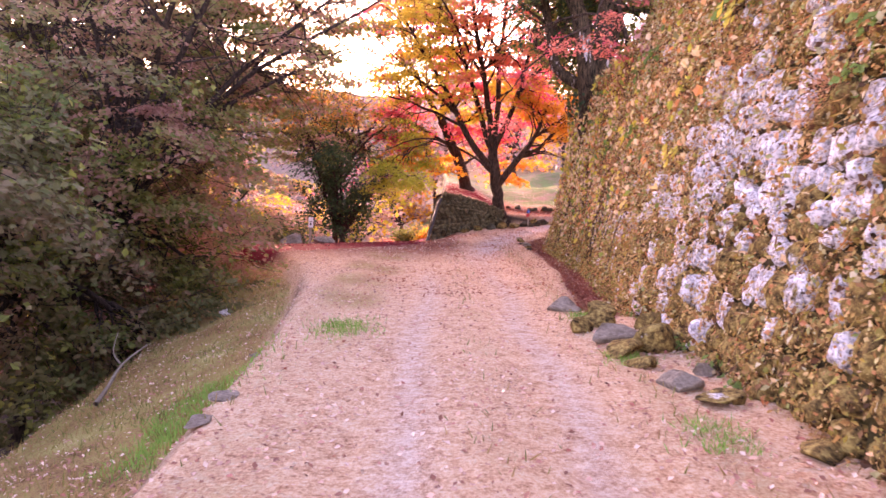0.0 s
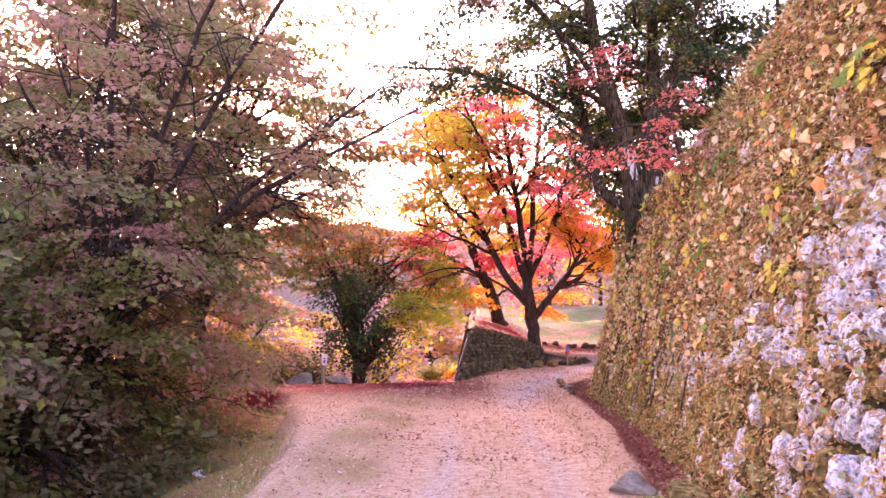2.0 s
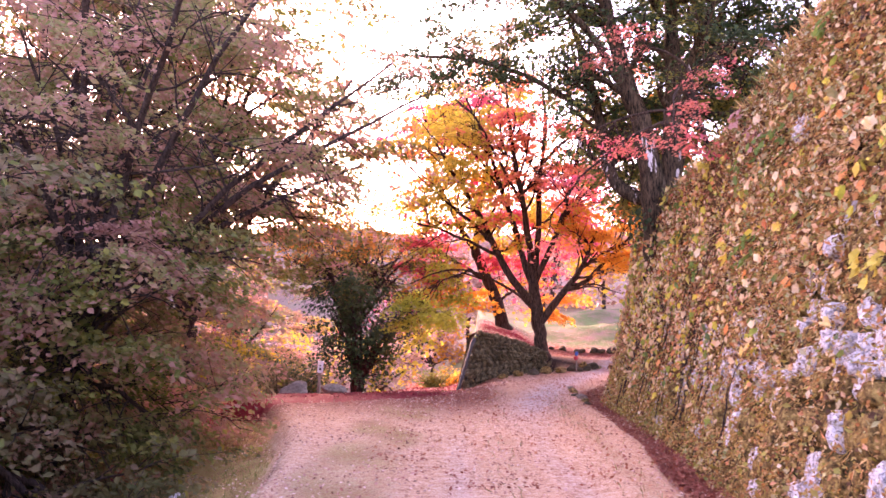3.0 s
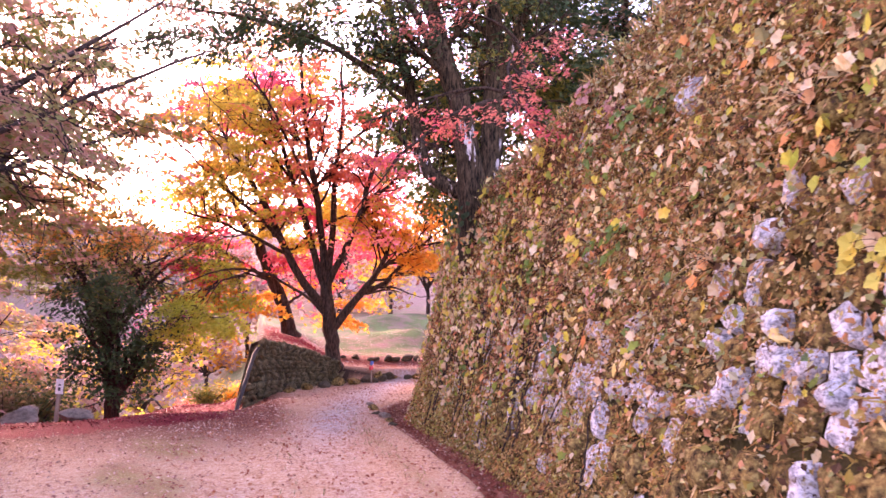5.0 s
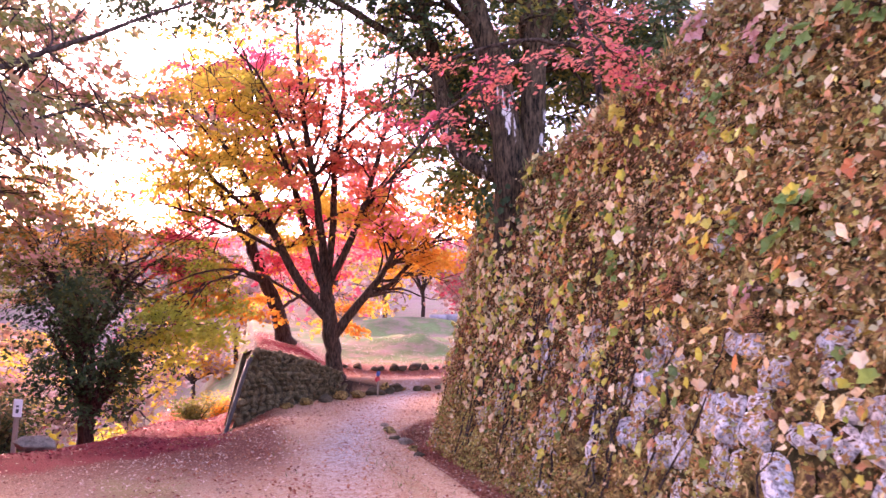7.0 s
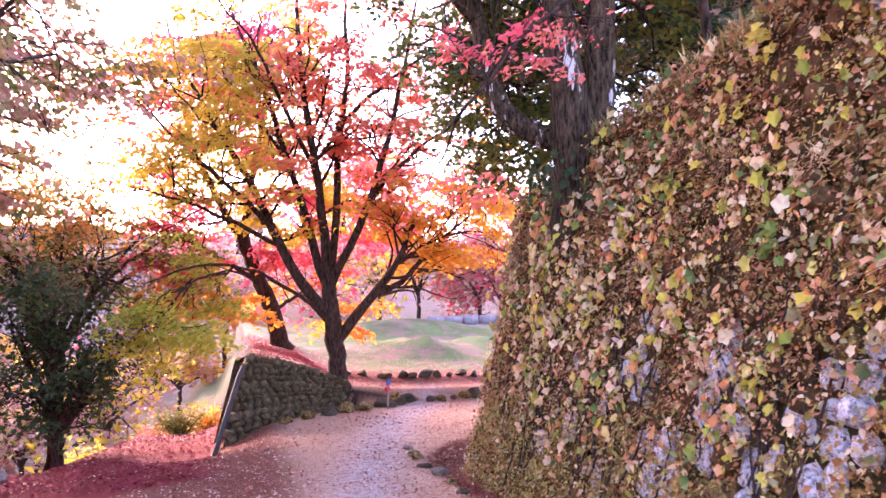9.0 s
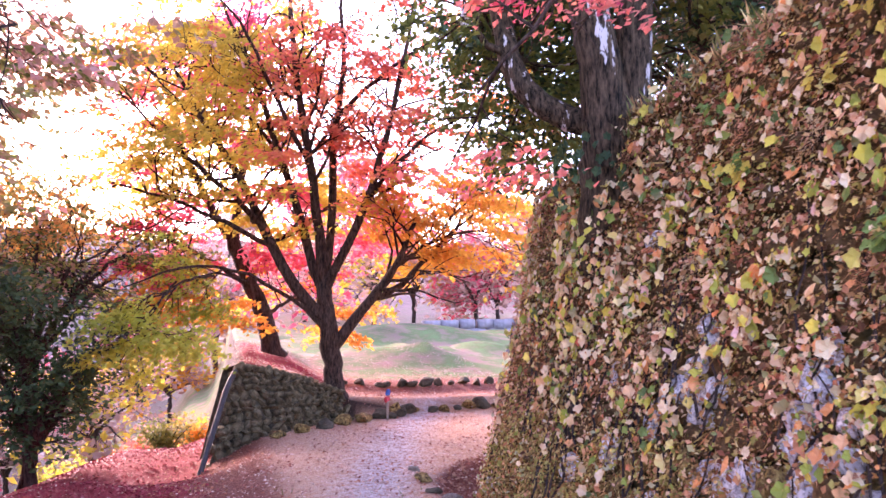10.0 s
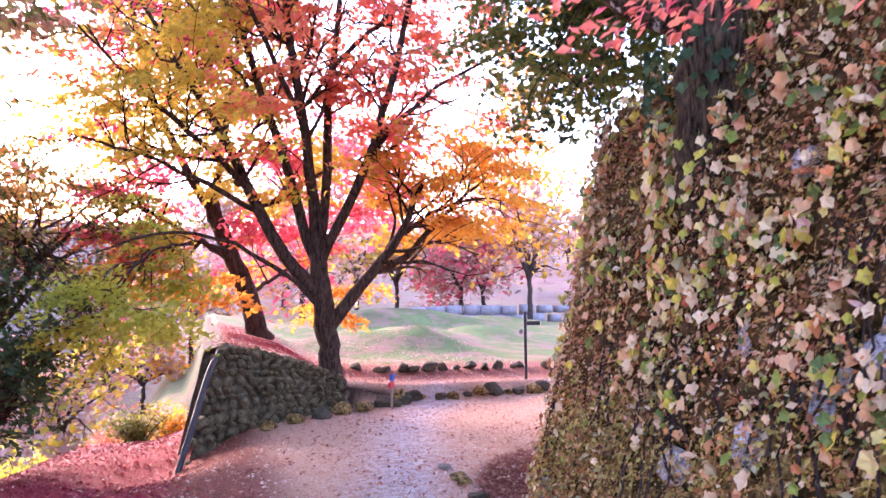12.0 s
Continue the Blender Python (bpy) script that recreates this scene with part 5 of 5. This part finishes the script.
for k in range(18):
    x = 2.4 + 0.3 * k + rngr.normal(0, 0.05)
    rock("edging_stone", "dark stone in the row before the field", x, 28.0 + rngr.normal(0, 0.08), rngr.uniform(0.22, 0.38) + (0.16 if k == 6 else 0), STONE_DARK, 140 + k, 0.7, group="stones before the field")
for k, (x, y, sz) in enumerate(((2.35, 25.6, 0.5), (2.75, 25.8, 0.55), (1.95, 25.35, 0.45), (1.55, 25.15, 0.42), (1.2, 24.9, 0.4), (3.1, 25.95, 0.4), (0.75, 24.72, 0.34))):
    rock("bank_rock", "mossy rock at the foot of the maple bank", x, y, sz, (MOSSY, STONE_DARK)[k % 2], 170 + k, 0.65, group="rocks below the maple")
for k, (x, y, sz) in enumerate(((-3.3, 21.6, 0.75), (-4.25, 21.5, 0.9), (-5.1, 21.8, 0.6))):
    rock("boulder", "rounded grey boulder at the edge of the drop", x, y, sz, ROCK, 190 + k, 0.6)
rock("white_stone", "pale stone lying on the grassy verge", -3.75, 13.6, 0.32, STONE_PALE, 199, 0.6)
for k, (x, y, sz) in enumerate(((-1.46, 5.6, 0.30), (-1.42, 5.0, 0.26), (-1.6, 7.2, 0.22))):
    rock("edge_slab", "flat purple-grey slab at the lane edge", x, y, sz, ROCK, 205 + k, 0.2, sink=0.3, turn=1.4)

# ---- posts ----
WOOD = plain_material("weathered_wood", (0.16, 0.12, 0.09), (0.36, 0.29, 0.23), 18.0, 0.85, bumps=0.4, stretch=(1, 1, 0.15))
WHITE = plain_material("white_plate_paint", (0.68, 0.68, 0.68), (0.82, 0.82, 0.82), 14.0, 0.5, bumps=0.05)
INK = plain_material("dark_print", (0.02, 0.02, 0.025), (0.05, 0.05, 0.06), 10.0, 0.6, bumps=0.05)
STEEL = plain_material("dark_painted_steel", (0.015, 0.015, 0.018), (0.04, 0.04, 0.045), 14.0, 0.5, bumps=0.1)
BLUE = plain_material("blue_ribbon", (0.03, 0.08, 0.30), (0.06, 0.16, 0.46), 30.0, 0.6)
RED = plain_material("red_ribbon", (0.45, 0.02, 0.03), (0.70, 0.07, 0.08), 30.0, 0.6)


def box(name, size, at, mat, parent, label="", turn=(0, 0, 0), bevel=0.006):
    bm = bmesh.new()
    bmesh.ops.create_cube(bm, size=1.0)
    bmesh.ops.scale(bm, vec=size, verts=bm.verts)
    bmesh.ops.bevel(bm, geom=bm.edges[:], offset=min(bevel, min(size) * 0.3), segments=2, affect="EDGES")
    ob = part(name, bm_mesh(name, bm, mat, False), parent, label)
    ob.location, ob.rotation_euler = at, turn
    return ob


post = new("notice_post")
post.location, post.rotation_euler = stretch((-3.85, 22.7, g(-3.85, 22.7) - 0.05)), (0, radians(4), radians(-10))
tagged(post, "wooden post with a small white notice plate", "post")
box("stake", (0.07, 0.07, 1.05), (0, 0, 0.5), WOOD, post)
plate = box("plate", (0.15, 0.012, 0.30), (0.02, -0.045, 0.92), WHITE, post, "small white notice plate")
box("print", (0.05, 0.004, 0.03), (0, -0.009, 0.03), INK, plate, "unreadable dark print")
box("print", (0.05, 0.004, 0.07), (0, -0.009, -0.05), INK, plate, "unreadable dark print")

marker = new("marker_stake")
marker.location, marker.rotation_euler = stretch((2.78, 25.5, g(2.78, 25.5) - 0.03)), (0, 0, 0.3)
tagged(marker, "thin wooden stake with blue and red ribbon", "stake")
box("stake", (0.04, 0.04, 0.62), (0, 0, 0.31), WOOD, marker)
box("ribbon", (0.10, 0.06, 0.13), (0.01, 0, 0.60), BLUE, marker, "blue ribbon", (0.1, 0.2, 0.2), 0.02)
box("ribbon", (0.15, 0.06, 0.12), (-0.01, 0, 0.47), RED, marker, "red ribbon", (0.0, -0.2, 0.4), 0.02)

sign = new("signpost")
sign.location, sign.rotation_euler = stretch((5.75, 26.8, -1.08)), (0, 0, radians(-18))
tagged(sign, "slim black steel signpost with a direction board", "signpost")
box("pole", (0.06, 0.06, 1.66), (0, 0, 0.80), STEEL, sign)
arm = box("board", (0.28, 0.03, 0.085), (0.18, 0, 1.38), STEEL, sign, "black direction board")
box("tip", (0.012, 0.034, 0.06), (0.145, 0, 0), WHITE, arm, "pale board end")
box("board", (0.12, 0.03, 0.09), (-0.09, 0, 1.2), plain_material("grey_board_paint", (0.25, 0.25, 0.3), (0.4, 0.4, 0.46)), sign, "grey board seen edge on", (0, 0, 0.9))

branch = new("fallen_branch")
tagged(branch, "bare grey branch fallen on the bank", "branch")
tb = Tubes()
bl = [(-3.75, 8.5), (-4.0, 9.4), (-4.2, 10.2), (-4.15, 11.0)]
tb.add(smooth_line([(x, y, g(x, y) + 0.05 + 0.07 * k) for k, (x, y) in enumerate(bl)], 10), np.linspace(0.03, 0.012, 10), 6)
tb.add(smooth_line([(-4.2, 10.2, g(-4.2, 10.2) + 0.2), (-4.5, 10.6, g(-4.5, 10.6) + 0.35), (-4.5, 10.9, g(-4.5, 10.9) + 0.6)], 6), np.linspace(0.016, 0.006, 6), 5)
part("stem", tb.mesh("stem", WOOD), branch)

# ---- far stone wall beyond the field ----
FAR = plain_material("pale_far_stone", (0.16, 0.14, 0.15), (0.36, 0.33, 0.36), 3.0, 0.9)
fw = new("wall_far")
tagged(fw, "pale ruined stone wall beyond the field", "stone wall", kind="structure")
for k in range(26):
    bm = bmesh.new()
    bmesh.ops.create_cube(bm, size=1.0)
    w = rngr.uniform(0.8, 1.5)
    bmesh.ops.scale(bm, vec=(w, 0.8, rngr.uniform(0.45, 0.75)), verts=bm.verts)
    bmesh.ops.bevel(bm, geom=bm.edges[:], offset=0.04, segments=2, affect="EDGES")
    ob = part("block", bm_mesh("block", bm, FAR), fw)
    x, row = 12 + (k % 13) * 1.15, k // 13
    ob.location = stretch((x + 0.5 * row, 60 - 0.15 * x + rngr.normal(0, 0.05), g(x, 60 - 0.15 * x) + 0.25 + 0.55 * row))

# ---- fallen leaves and grass ----
rng = np.random.default_rng(61)


def on_ground(n, x0, x1, y0, y1, density):
    x, y = rng.uniform(x0, x1, n), rng.uniform(y0, y1, n) if y1 - y0 < 12 else y0 + (y1 - y0) * rng.uniform(0, 1, n) ** 1.25
    ok = rng.uniform(0, 1, n) < density(x, y)
    x, y = x[ok], y[ok]
    return stretch(np.stack((x, y, land(x, y)), -1))


def litter_density(x, y):
    u, din = lookup(EDGE_X, y) - x, inside(x, y)
    base = 0.5 + 0.4 * wave(x, y, 1.6, 0.9) + 0.5 * smoothstep(15, 19, y)
    base = base * np.where(np.abs(np.abs(x - 0.44) - 0.56) < 0.2, 0.55, 1.0)
    base = np.where((x < -0.5 + 0.25 * wave(x, y, 2.6, 1.9)) & (y > 20.75 + 0.6 * x - 0.3 * wave(x, y, 3.3, 0.7)), 0.12, base)
    return np.clip(base, 0.0, 1) * (din < 0) * np.where(u > 0, 0.85, 1.0)


P = on_ground(84000, -5.5, 6.5, 1.6, 33.0, litter_density)
P[:, 2] += rng.uniform(0.004, 0.02, len(P))
tagged(new("leaf_litter", leaf_mesh("leaf_litter", rng, P, np.broadcast_to(np.array((0, 0, 1.0)), P.shape), rng.uniform(0.02, 0.055, len(P)), [L_LITTER], None, (KITE, KITE_F), 0.35)), "dry pink-brown fallen leaves scattered over the lane", "leaf litter", kind="stuff")
P = on_ground(16000, 1.2, 3.4, 10.0, 22.0, lambda x, y: ((inside(x, y) > -0.55) & (inside(x, y) < 0.1)).astype(float))
P[:, 2] += rng.uniform(0.005, 0.05, len(P))
tagged(new("ditch_leaves", leaf_mesh("ditch_leaves", rng, P, np.broadcast_to(np.array((0, 0, 1.0)), P.shape), rng.uniform(0.03, 0.075, len(P)), [leaf_material("red_fallen_leaves", [(0.0, (0.20, 0.04, 0.03)), (0.6, (0.36, 0.10, 0.06)), (1.0, (0.50, 0.25, 0.15))], 0.1)], None, (KITE, KITE_F), 0.5)), "red fallen leaves heaped in the ditch", "leaf litter", kind="stuff")


P = on_ground(11000, -5.5, 0.8, 20.0, 29.0, lambda x, y: smoothstep(-0.5, 0.4, y - 20.75 - 0.6 * x + 0.3 * wave(x, y, 3.3, 0.7)) * smoothstep(-0.1, -0.8, x))
P[:, 2] += rng.uniform(0.004, 0.02, len(P))
tagged(new("crimson_leaves", leaf_mesh("crimson_leaves", rng, P, np.broadcast_to(np.array((0, 0, 1.0)), P.shape), rng.uniform(0.03, 0.07, len(P)), [leaf_material("crimson_fallen_leaves", [(0.0, (0.18, 0.01, 0.02)), (0.7, (0.38, 0.04, 0.05)), (1.0, (0.50, 0.14, 0.12))], 0.1)], None, (KITE, KITE_F), 0.4)), "crimson fallen leaves carpeting the slope", "leaf litter", kind="stuff")

P = on_ground(14000, -1.2, 4.4, 11.0, 28.0, lambda x, y: np.clip(0.25 + 0.5 * wave(x, y, 1.9, 0.6) + 0.35 * smoothstep(0.9, -0.2, x) * smoothstep(16, 20, y), 0, 1) * (inside(x, y) < -0.2))
P[:, 2] += rng.uniform(0.006, 0.025, len(P))
tagged(new("red_leaves", leaf_mesh("red_leaves", rng, P, np.broadcast_to(np.array((0, 0, 1.0)), P.shape), rng.uniform(0.03, 0.065, len(P)), [leaf_material("rust_fallen_leaves", [(0.0, (0.22, 0.05, 0.035)), (0.5, (0.44, 0.13, 0.07)), (0.8, (0.62, 0.28, 0.14)), (1.0, (0.86, 0.62, 0.44))], 0.1)], None, (KITE, KITE_F), 0.4)), "rust-red fallen leaves strewn over the gravel", "leaf litter", kind="stuff")


def verge_density(x, y):
    u = lookup(EDGE_X, y) - x
    lush = np.exp(-((u - 0.3) / 0.28) ** 2) * (0.5 + 0.5 * np.sin(y * 1.1 + 0.6)) * smoothstep(10.5, 8.5, y)
    return np.clip(lush + 0.34 * smoothstep(0, 0.5, u) * smoothstep(3.2, 2.4, u) + 0.10 * np.exp(-((x - 1.65) / 0.25) ** 2) + 0.05 * np.exp(-((x - 0.44) / 0.2) ** 2), 0, 1)


P = on_ground(110000, -7.5, 2.2, 2.0, 21.0, verge_density)
tagged(new("verge_grass", leaf_mesh("verge_grass", rng, P, np.broadcast_to(np.array((0, -1.0, 0.3)), P.shape), rng.uniform(0.03, 0.10, len(P)), [L_GRASS], None, (BLADE, BLADE_F), 0.8, np.array((0, 0, 1.0)))), "green and straw-coloured grass along the verge", "grass", kind="stuff")

def lush_density(x, y):
    u = lookup(EDGE_X, y) - x
    return np.clip(np.exp(-((u - 0.42) / 0.30) ** 2) * np.clip(0.25 + 0.9 * np.sin(y * 1.15 + 0.3), 0, 1) * smoothstep(10.0, 8.5, y) + 0.7 * np.exp(-(((x + 0.95) / 0.25) ** 2 + ((y - 8.3) / 0.4) ** 2)) + 0.5 * np.exp(-(((x - 1.75) / 0.16) ** 2)) * (np.sin(y * 3.0) > 0.55) * (y < 10), 0, 1)


P = on_ground(120000, -3.2, 2.2, 3.4, 10.2, lush_density)
tagged(new("lush_grass", leaf_mesh("lush_grass", rng, P, np.broadcast_to(np.array((0, -1.0, 0.3)), P.shape), rng.uniform(0.025, 0.08, len(P)), [L_LUSH], None, (BLADE, BLADE_F), 0.8, np.array((0, 0, 1.0)))), "bright green tufts of grass at the lane edge", "grass", kind="stuff")
